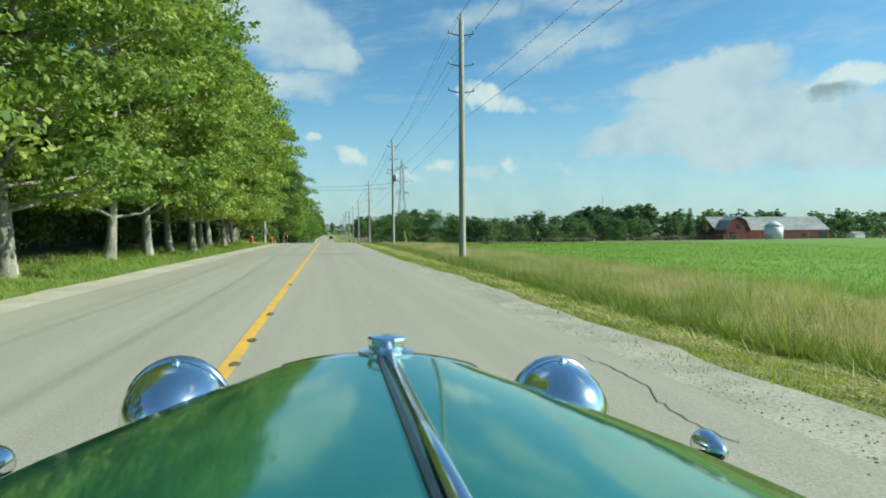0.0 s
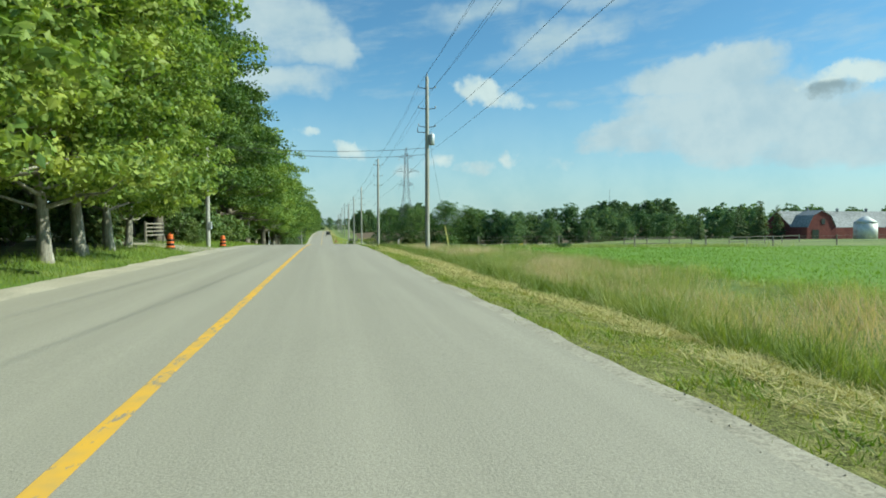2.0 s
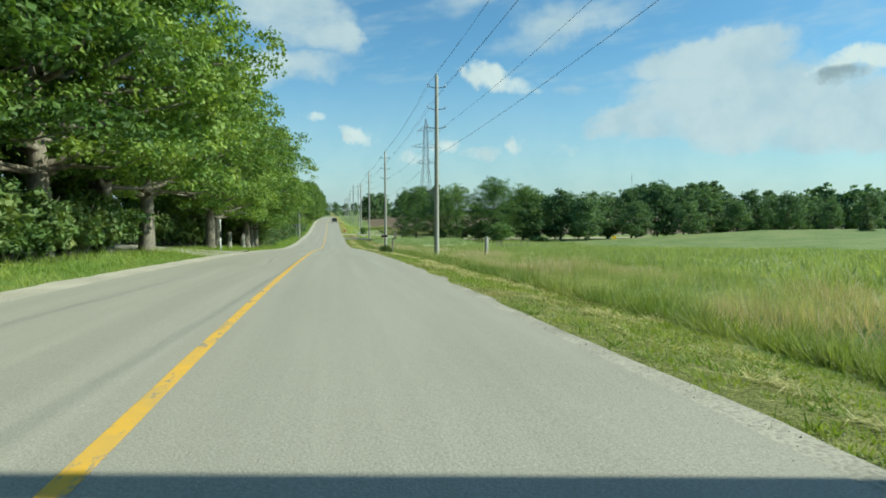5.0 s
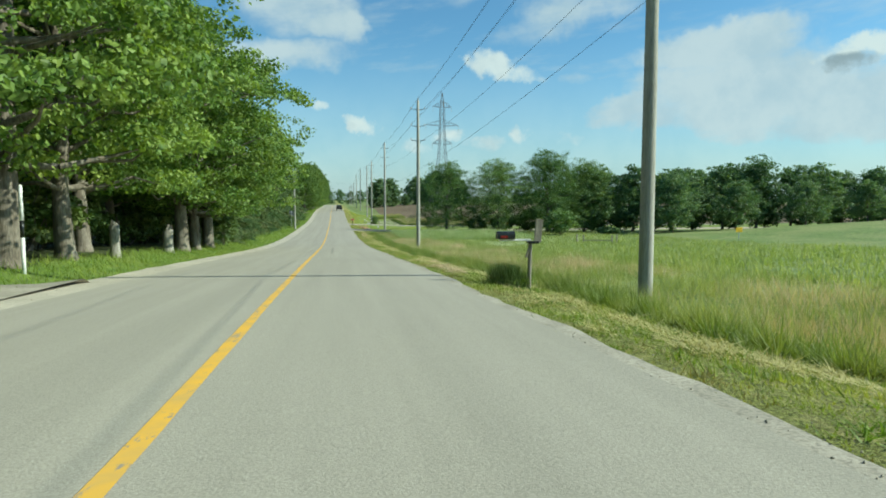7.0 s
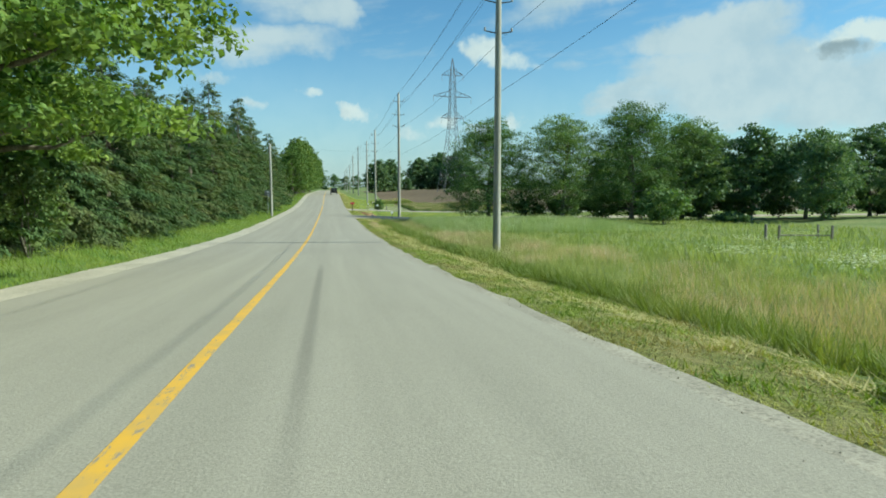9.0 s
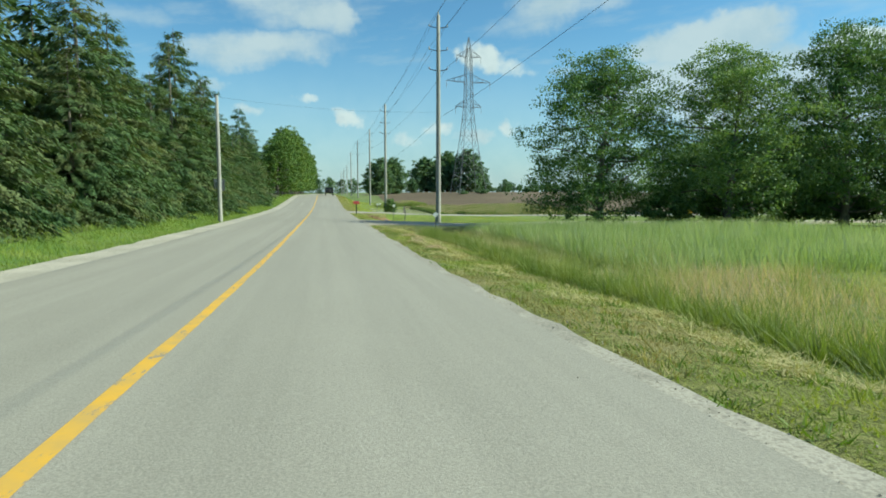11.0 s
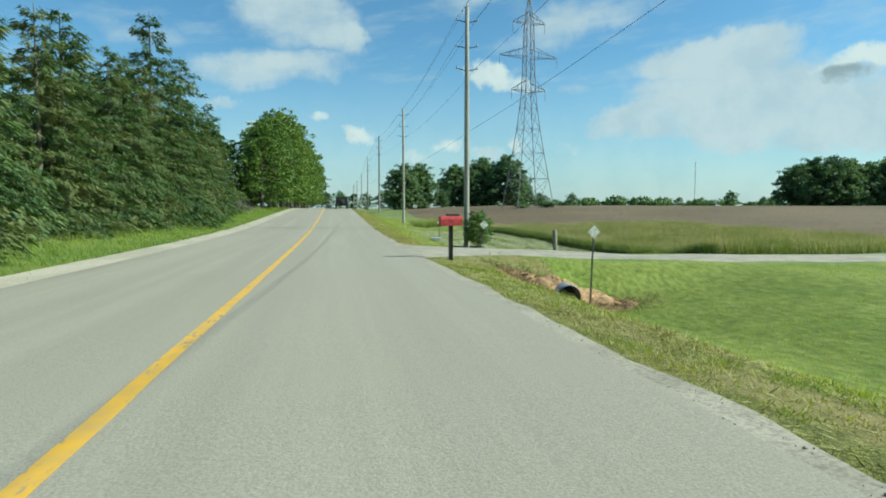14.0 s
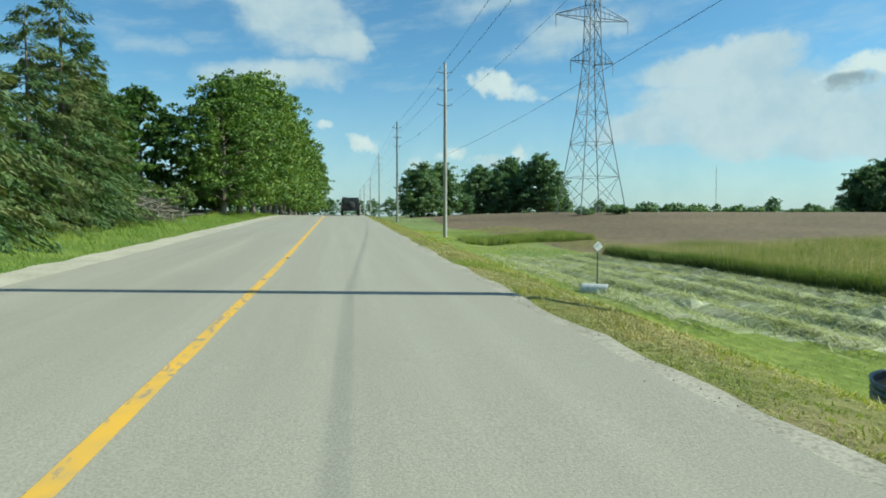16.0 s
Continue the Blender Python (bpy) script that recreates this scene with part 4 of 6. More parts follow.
def clump(p, scale, seed):
    """A smooth unevenness over the plan, from 0 to 1."""
    x, y = p[:, 0] * scale + seed, p[:, 1] * scale
    return 0.5 + 0.25 * (np.sin(x * 1.7 + 2 * np.sin(y * 0.6)) + np.sin(y * 1.3 + 1.7 * np.sin(x * 0.9)))


rng = np.random.default_rng(5)
c = scatter(11000, 5.8, 13.5, 3, 211.5, rng, 1.35)
size = (0.3 + 0.55 * clump(c, 0.8, 2) * (0.4 + 0.8 * rng.random(len(c)))) * np.interp(c[:, 0], (5.7, 6.3, 10, 13.5), (0.75, 1.05, 1.0, 0.7))
p, q, k = tufts(c, 24, 0.13, rng)
blades("tall_grass", p, size[k] * (0.5 + 0.65 * rng.random(len(p))), 0.0065, TALL, "tall uncut roadside grass in uneven tufts", 0.3, 3, q)
# Front row: shade along the tall grass put in as a darker green.
c = np.stack([5.85 + 0.24 * rng.normal(size=2600) + 0.25 * np.sin(np.linspace(3, 211, 2600) * 0.45), np.linspace(3, 211, 2600) + rng.normal(size=2600) * 0.4], -1)
size = 0.3 + 0.35 * rng.random(len(c))
p, q, k = tufts(c, 34, 0.1, rng)
blades("edge_grass", p, size[k] * (0.5 + 0.7 * rng.random(len(p))), 0.008, FIELDGRASS, "dense green grass tufts where the mowing stops, darkened for shade", 0.3, 4, q)
p = scatter(130000, 6.4, 11.5, 3, 211.5, rng, 1.1)
p = p[0.6 * clump(p, 0.3, 9) + 0.4 * clump(p, 1.1, 4) > 0.38 + 0.3 * rng.random(len(p))]
blades("seed_heads", p, 0.3 + 0.5 * clump(p, 0.7, 3) * (0.5 + 0.7 * rng.random(len(p))), 0.0055, SEED, "thin dry tan grass stalks above the green", 0.4)
p = scatter(30000, 8.5, 26, 190, 213.5, rng, 1.2)
blades("reeds", p, (0.75 + 0.4 * rng.random(len(p))) * np.interp(p[:, 1], (190, 198, 207, 213.5), (0.7, 1.0, 1.0, 0.6)), 0.013, REED, "tall pale green reeds in a wet meadow", 0.3)
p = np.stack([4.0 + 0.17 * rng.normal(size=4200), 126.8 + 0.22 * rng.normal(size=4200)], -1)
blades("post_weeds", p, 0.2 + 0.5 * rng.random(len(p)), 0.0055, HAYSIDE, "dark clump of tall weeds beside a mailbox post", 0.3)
p = np.concatenate([scatter(84000, 4.6, 16, 247.4, 274, rng, 1.3), scatter(64000, 5.6, 20, 222.3, 242.6, rng, 1.5)])
p = p[((p[:, 0] > 5.9) | (p[:, 1] > 249)) & (p[:, 0] < np.where(p[:, 1] > 247, hay_from(p[:, 1]), 99))]
blades("lawn_grass", p, 0.03 + 0.04 * rng.random(len(p)), 0.007, SHORT, "short yellow-green lawn grass", 0.7)
c = off_lanes(scatter(21000, 2.7, 5.75, 3, 335, rng))
size = 0.035 + 0.13 * clump(c, 1.3, 1) * rng.random(len(c)) ** 1.4
p, q, k = tufts(c, 19, 0.1, rng)
tall = size[k] * (0.5 + 0.8 * rng.random(len(p)))
parched = (clump(c, 0.9, 6) + 0.5 * rng.random(len(c)) > np.interp(c[:, 1], (80, 90, 165, 175, 212, 222, 246, 248), (2, 0.85, 0.85, 0.7, 0.7, 0.9, 0.9, 0.62))) & ((c[:, 1] < 247) | (c[:, 0] < 4.6))
dry = parched[k]
blades("mown_grass", p[~dry], tall[~dry], 0.008, SHORT, "short mown green verge grass in tufts", 0.55, 3, q[~dry])
blades("withered_grass", p[dry], 0.9 * tall[dry], 0.008, DRYGRASS, "short withered tan verge grass in tufts", 0.7, 5, q[dry])
c = np.stack([4.45 + 0.1 * rng.normal(size=420) + 0.08 * np.sin(np.linspace(249, 335, 420) * 0.8), np.linspace(249, 335, 420)], -1)
p, q, k = tufts(c, 22, 0.09, rng)
blades("ridge_straw", p, 0.03 + 0.06 * rng.random(len(p)), 0.007, STRAW, "pale line of dry grass along the verge's crest", 1.0, 6, q)
c = off_lanes(scatter(1500, 2.7, 5.6, 3, 212, rng))
p, q, k = tufts(c, 26, 0.1, rng)
blades("verge_weeds", p, 0.05 + 0.1 * rng.random(len(p)), 0.009, GREEN, "fresh green weeds low in the verge", 0.8, 6, q)
p = scatter(80000, -9.6, -6.35, 8, 335, rng)
blades("verge_grass", p, 0.1 + 0.35 * rng.random(len(p)) * np.interp(-p[:, 0], (6.4, 9.4), (0.2, 1.0)), 0.01, GREEN, "uneven green verge grass below the trees", 0.5)
p = off_lanes(scatter(60000, 13.5, 45, 86, 213, rng, 1.5))
blades("meadow_grass", p, 0.25 + 0.45 * clump(p, 0.35, 4) * rng.random(len(p)), 0.025, MEADOWGRASS, "rough green meadow grass", 0.4)
p = scatter(60000, 12.6, 50, 10, 86, rng, 1.6)
blades("crop", p, 0.08 + 0.09 * rng.random(len(p)), 0.016, CROPLEAF, "even bright green young crop", 0.5)
p = off_lanes(scatter(60000, 5.8, 22, 222, 335, rng, 1.4))
p = p[(p[:, 1] > 293) | ((p[:, 1] < 243) & (p[:, 0] < 6.6)) | ((p[:, 1] > 273) & (p[:, 0] < 9.5))]
blades("bank_grass", p, 0.06 + 0.22 * clump(p, 0.6, 7) * rng.random(len(p)) * np.interp(p[:, 1], (243, 265), (0.4, 1.2)), 0.016, SHORT, "uneven grass on the bank and ditch", 0.6)
p = scatter(90000, 16, 37, 249, 292, rng, 1.6)
blades("standing_hay", p, 0.65 + 0.25 * clump(p, 0.5, 6) + 0.15 * rng.random(len(p)), 0.013, FIELDGRASS, "band of tall standing green hay", 0.3)
p = scatter(44000, 16.6, 37, 249.2, 292, rng, 1.4)
blades("hay_seed_heads", p, 0.8 + 0.22 * rng.random(len(p)), 0.008, SEED, "pale seed heads above the standing hay", 0.25)
# dark blades: the shade of the hay's road side painted in
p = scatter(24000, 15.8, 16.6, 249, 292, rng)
blades("hay_edge", p, 0.5 + 0.32 * rng.random(len(p)), 0.014, HAYSIDE, "dense grass at the edge of standing hay, its shade painted dark", 0.3)
p = scatter(64000, 9.0, 16, 249.2, 293, rng)
p = p[p[:, 0] > hay_from(p[:, 1]) + 0.2]
q = np.round((p[:, 0] - 10.5) / 1.6)
shift = np.clip(0.33 * rng.normal(size=len(p)), -0.9, 0.9)
p[:, 0] = 10.5 + q * 1.6 + shift
blades("cut_hay", p, 0.12 + 0.16 * rng.random(len(p)), 0.018, CUTHAY, "loose pale stalks over rows of cut hay", 1.6, 3, None, 0.15 * np.exp(-(shift / 0.35) ** 2))
p = scatter(9000, 9.4, 16, 249, 293, rng)
p = p[(clump(p, 0.9, 3) > 0.45) & (p[:, 0] > hay_from(p[:, 1]))]
blades("hay_stubble", p, 0.08 + 0.1 * rng.random(len(p)), 0.012, GREEN, "short green stubble between rows of hay", 0.5)
p = np.stack([7.0 + 1.2 * rng.normal(size=3000), 213.5 + 0.42 * rng.normal(size=3000)], -1)
blades("dead_weeds", p, 0.08 + 0.2 * rng.random(len(p)), 0.005, DEAD, "dead brown weeds at a driveway's ditch", 0.8)
straw, heaped = [], []
for k in range(1000):
    cy = 2 + 210 * rng.random() if k % 3 else 34 + 36 * rng.random()
    cx = 4.4 + 0.45 * sin(cy * 0.35) + 0.45 * rng.normal()
    if 3.0 < cx < 5.9:
        m = int(40 + 130 * rng.random() ** 2)
        r = 0.08 + 0.14 * rng.random()
        q = rng.normal(size=(m, 2))
        straw.append(np.array([cx, cy]) + q * np.array([r, r * (1.2 + 1.6 * rng.random())]))
        heaped.append(0.09 * np.exp(-0.5 * (q ** 2).sum(1)) * rng.random(m))
for k in range(560):
    cy, cx = 222 + 110 * rng.random() ** 1.4, 3.0 + 2.3 * rng.random()
    straw.append(np.stack([cx + rng.normal(size=40) * 0.2, cy + rng.normal(size=40) * 0.8], -1))
    heaped.append(np.zeros(40))
p, up = np.concatenate(straw), np.concatenate(heaped)
keep = np.array([len(off_lanes(row[None])) > 0 for row in p])
p, up = p[keep], up[keep]
blades("dry_cuttings", p, (0.08 + 0.13 * rng.random(len(p))) * np.where(p[:, 1] > 222, 0.6, 1.0), 0.007, STRAW, "heaps of dry yellow grass cuttings on the verge", 2.2, 3, None, up)
c = np.array([(3.3, 133.0), (3.7, 132.2), (3.9, 134.6), (3.5, 130.7), (3.9, 137.5), (3.8, 196.4), (3.6, 199.2), (4.0, 201.5), (4.1, 204.0)])
p, q, k = tufts(c, 420, 0.2, rng)
blades("brown_cuttings", p, 0.06 + 0.1 * rng.random(len(p)), 0.007, SEED, "brown heaps of dead grass cuttings on the verge", 2.0, 9, None, 0.12 * np.exp(-0.5 * (q ** 2).sum(1)))
# weeds that stand in the ditch and on the dug earth
p = scatter(9000, 10.5, 21, 305.5, 311, rng)
blades("ditch_weeds", p, 0.55 + 0.35 * clump(p, 0.8, 5) * rng.random(len(p)), 0.02, FIELDGRASS, "band of tall dark green weeds in a ditch", 0.3)
p = np.concatenate([np.stack([5.4 + 0.6 * rng.normal(size=1500), 240.6 + 0.5 * rng.normal(size=1500)], -1), np.stack([7.7 + 0.8 * rng.normal(size=1800), 240.5 + 0.6 * rng.normal(size=1800)], -1)])
blades("dead_grass", p, 0.08 + 0.12 * rng.random(len(p)), 0.009, DEAD, "dead brown grass round dug earth", 1.6, 8, None, 0.12)


def windrow(x, y0, y1, seed):
    """A raked row of hay: an uneven low mound with loose stalks over it."""
    ys = np.arange(y0, y1, 0.35)
    verts, faces = [], []
    for k, y in enumerate(ys):
        mid = x + 0.6 * noise.noise((y * 0.2, seed, 0.0))
        wide = 0.72 + 0.3 * noise.noise((y * 0.5, seed, 3.0))
        tall = 0.17 + 0.1 * noise.noise((y * 0.9, seed, 7.0)) + 0.06 * noise.noise((y * 3.1, seed, 7.0))
        ends = min(1.0, (y - y0) / 2.5, (ys[-1] - y) / 2.5)
        tall, wide = tall * ends, wide * (0.3 + 0.7 * ends)
        for i in range(9):
            q = i / 4 - 1
            lump = 1 + 0.5 * noise.noise((q * 2.0, y * 2.2, seed))
            px = mid + q * wide
            verts.append((px, float(y), gz(px, y) - 0.04 + max(0.0, tall * (1 - q * q) * lump)))
        if k:
            a = (k - 1) * 9
            faces += [(a + i, a + i + 1, a + i + 10, a + i + 9) for i in range(8)]
    return tagged(mesh_ob("hay_windrow", verts, faces, HAY), "raked row of pale cut hay drying", "hay", "hay windrows")


for k in range(4):
    windrow(10.5 + 1.6 * k, 267.2 - 3.2 * k, 293, 1.7 * k)

# ---------------------------------------------------------------- poles and cables


def utility_pole(x, y, height, transformer=False, lean=0.0):
    pole = empty("utility_pole", x, y, gz(x, y))
    bm = bmesh.new()
    lathe(bm, [(0.19, -0.5), (0.19, 0.0), (0.175, height * 0.3), (0.15, height * 0.7), (0.125, height), (0.05, height + 0.05)], 14)
    part("post", bm, POLE_WOOD, pole, smooth=True)
    for k, (dz, half) in enumerate(((0.9, 0.66), (2.5, 0.66), (3.9, 0.66))):
        bm = bmesh.new()
        for s in (-1, 1):
            rod(bm, (0.1 * s, 0, height - dz), (half * s, 0, height - dz + 0.1), 0.035, 0.025, 8)
        part("bracket", bm, DARK_STEEL, pole)
        for s in (-1, 1):
            bm = bmesh.new()
            lathe(bm, [(0.02, 0.08), (0.06, 0.1), (0.03, 0.14), (0.065, 0.17), (0.03, 0.22), (0.045, 0.26), (0.0, 0.28)], 10, pose(half * s, 0, height - dz))
            part("insulator", bm, PORCELAIN, pole, smooth=True)
    bm = bmesh.new()
    lathe(bm, [(0.02, 0.0), (0.06, 0.04), (0.03, 0.1), (0.06, 0.14), (0.03, 0.2), (0.0, 0.24)], 10, pose(0, 0, height + 0.04))
    part("insulator", bm, PORCELAIN, pole, smooth=True)
    if transformer:
        bm = bmesh.new()
        lathe(bm, [(0.0, 0.0), (0.2, 0.02), (0.23, 0.08), (0.23, 0.78), (0.2, 0.86), (0.06, 0.92), (0.04, 1.05), (0.0, 1.06)], 16, pose(0.36, -0.05, height - 5.3))
        part("transformer", bm, STEEL, pole, "grey transformer can", smooth=True)
        bm = bmesh.new()
        rod(bm, (-0.08, 0, height - 4.3), (-0.75, 0, height - 4.3), 0.03)
        rod(bm, (-0.75, 0, height - 4.3), (-0.75, 0, height - 3.9), 0.03)
        part("switch_arm", bm, DARK_STEEL, pole)
    return tagged(pole, "weathered grey wooden utility pole with insulators" + (" and a transformer" if transformer else ""), "utility pole", "roadside utility poles")


POLES = ((6.8, -14, 13), (6.73, 33.0, 13), (7.98, 81.3, 13.6), (7.91, 127.4, 13.6), (7.98, 174.0, 14.4), (8.42, 221.9, 15), (8.54, 263.9, 15.5), (10.0, 315, 16.2),
         (9.8, 362, 16.4), (9.8, 409, 15.4), (10.0, 456, 13), (10.0, 503, 13), (10.0, 550, 13))
for k, (x, y, h) in enumerate(POLES):
    utility_pole(x, y, h, k == 2)


def cable(a, b, sag, r, label, name="cable"):
    a, b = Vector(a), Vector(b)
    bm = bmesh.new()
    n = 14
    pts = []
    for k in range(n + 1):
        f = k / n
        q = a.lerp(b, f)
        q.z -= 4 * sag * f * (1 - f)
        pts.append(q)
    side = (b - a).cross(Vector((0, 0, 1))).normalized()
    rings = []
    for k, q in enumerate(pts):
        ahead = (pts[min(n, k + 1)] - pts[max(0, k - 1)]).normalized()
        up = side.cross(ahead)
        rings.append([bm.verts.new(q + (side * cos(2 * pi * i / 5) + up * sin(2 * pi * i / 5)) * r) for i in range(5)])
    for p0, p1 in zip(rings, rings[1:]):
        for i in range(5):
            bm.faces.new((p0[i], p0[(i + 1) % 5], p1[(i + 1) % 5], p1[i]))
    return tagged(part(name, bm, WIRE, label=""), label, "cable", "overhead cables")


for (x0, y0, h0), (x1, y1, h1) in zip(POLES, POLES[1:]):
    z0, z1 = gz(x0, y0), gz(x1, y1)
    for dx, dh in ((0, 0.28), (-0.66, -0.64), (0.66, -0.64), (-0.66, -2.24), (0.66, -3.64)):
        cable((x0 + dx, y0, z0 + h0 + dh), (x1 + dx, y1, z1 + h1 + dh), 0.5, 0.008, "thin dark overhead cable between poles")
    cable((x0 + 0.17, y0, z0 + 7.8), (x1 + 0.17, y1, z1 + 7.8), 0.3, 0.008, "dark communications cable between poles")


def service_pole(x, y, height, meter=True):
    pole = empty("service_pole", x, y, gz(x, y))
    bm = bmesh.new()
    lathe(bm, [(0.15, -0.4), (0.15, 0.0), (0.13, height * 0.5), (0.1, height), (0.0, height + 0.04)], 12)
    part("post", bm, POLE_WOOD, pole, smooth=True)
    if meter:
        bm = bmesh.new()
        box(bm, 0.17, -0.05, 1.4, 0.16, 0.22, 0.5, 0.02)
        part("meter_box", bm, STEEL, pole)
    return tagged(pole, "slim pale wooden service pole at the edge of the woods", "utility pole", "service poles")


service_pole(-7.5, 75.7, 7.2)
service_pole(-6.75, 220.9, 8.4, False)
tops = {0: (-7.5, 75.7, gz(-7.5, 75.7) + 6.7), 1: (-6.6, 220.9, gz(-6.6, 220.9) + 8.3)}
cable((7.88, 81.3, gz(7.88, 81.3) + 8.1), tops[0], 0.35, 0.015, "dark service cable crossing above the road")
cable((7.88, 81.3, gz(7.88, 81.3) + 7.6), tops[0], 0.5, 0.015, "dark service cable crossing above the road")
cable((8.3, 221.9, gz(8.42, 221.9) + 8.15), tops[1], 0.3, 0.004, "dark service cable crossing above the road")
cable((-7.5, 75.7, gz(-7.5, 75.7) + 6.4), (-10.6, 76.6, gz(-10.6, 76.6)), 0.0, 0.012, "steel guy cable holding a service pole", "guy_cable")


def lattice_tower(x, y, height):
    """Steel transmission tower: four legs, cross bracing and three pairs of arms."""
    tower = empty("transmission_tower", x, y, gz(x, y), 8)
    levels = ((0, 4.1), (6, 3.25), (11.5, 2.5), (16.5, 1.85), (21, 1.4), (24.5, 1.12), (28, 1.02), (31, 0.95), (34, 0.88), (37.5, 0.8), (41, 0.5), (height, 0.06))
    bm = bmesh.new()
    corners = ((1, 1), (-1, 1), (-1, -1), (1, -1))
    for (z0, w0), (z1, w1) in zip(levels, levels[1:]):
        for (sx, sy), (tx, ty) in zip(corners, corners[1:] + corners[:1]):
            rod(bm, (sx * w0, sy * w0, z0), (sx * w1, sy * w1, z1), 0.085, 0.08, 4)
            rod(bm, (sx * w0, sy * w0, z0), (tx * w1, ty * w1, z1), 0.042, 0.042, 4)
            rod(bm, (tx * w0, ty * w0, z0), (sx * w1, sy * w1, z1), 0.042, 0.042, 4)
            rod(bm, (sx * w1, sy * w1, z1), (tx * w1, ty * w1, z1), 0.04, 0.04, 4)
    part("lattice_body", bm, AGED_STEEL, tower)
    for z, half, w in ((24.5, 3.9, 1.15), (31.5, 6.6, 0.95), (38.5, 3.7, 0.75)):
        for s in (-1, 1):
            bm = bmesh.new()
            for sy in (-1, 1):
                rod(bm, (s * w, sy * w, z), (s * half, 0, z + 0.2), 0.07, 0.06, 4)
                rod(bm, (s * w, sy * w, z + 2.0), (s * half, 0, z + 0.3), 0.06, 0.05, 4)
                for f in (0.3, 0.6):
                    rod(bm, (s * (w + (half - w) * f), sy * w * (1 - f), z + 0.2 * f), (s * (w + (half - w) * f), sy * w * (1 - f), z + 2.0 - 1.7 * f), 0.04, 0.04, 4)
            arm = part("arm", bm, AGED_STEEL, tower)
            bm = bmesh.new()
            for q in range(6):
                lathe(bm, [(0.03, -0.3 * q), (0.14, -0.3 * q - 0.08), (0.03, -0.3 * q - 0.16)], 8, pose(s * half, 0, z + 0.1))
            rod(bm, (s * half, 0, z + 0.2), (s * half, 0, z - 1.9), 0.03, 0.03, 5)
            part("insulator_string", bm, PORCELAIN, arm)
    return tagged(tower, "tall grey steel lattice transmission tower in a field", "pylon")


lattice_tower(41.0, 355, 44)
mast = empty("radio_mast", 400, 880, gz(400, 880))
bm = bmesh.new()
for k in range(3):
    a = 2 * pi * k / 3
    rod(bm, (0.5 * cos(a), 0.5 * sin(a), -0.5), (0.4 * cos(a), 0.4 * sin(a), 52), 0.12, 0.1, 5)
for k in range(26):
    for i in range(3):
        a, b = 2 * pi * i / 3, 2 * pi * (i + 1) / 3
        rod(bm, (0.48 * cos(a), 0.48 * sin(a), 2 * k), (0.45 * cos(b), 0.45 * sin(b), 2 * k + 2), 0.06, 0.06, 4)
part("lattice", bm, STEEL, mast)
bm = bmesh.new()
rod(bm, (0, 0, 52), (0, 0, 57), 0.1, 0.04, 6)
part("antenna", bm, STEEL, mast)
tagged(mast, "thin distant grey radio mast", "mast")

# ---------------------------------------------------------------- the green open car in which the drive begins
CAR_X, S = -0.33 + 0.1, 0.76


def car_pt(u, z, dz):
    """Sideways from the car's middle, ahead of the eye and below it, in the car's own measure."""
    return Vector((u * S, z * S, EYE + dz * S))


def half_width(z):
    return float(np.interp(z, (0.15, 0.5, 0.93, 1.1, 1.25, 1.41, 1.52, 1.6), (0.8, 0.74, 0.625, 0.54, 0.455, 0.36, 0.29, 0.245)))


def droop(z):
    return float(np.interp(z, (0.15, 0.93, 1.1, 1.41, 1.6), (0.12, 0.095, 0.075, 0.045, 0.033)))


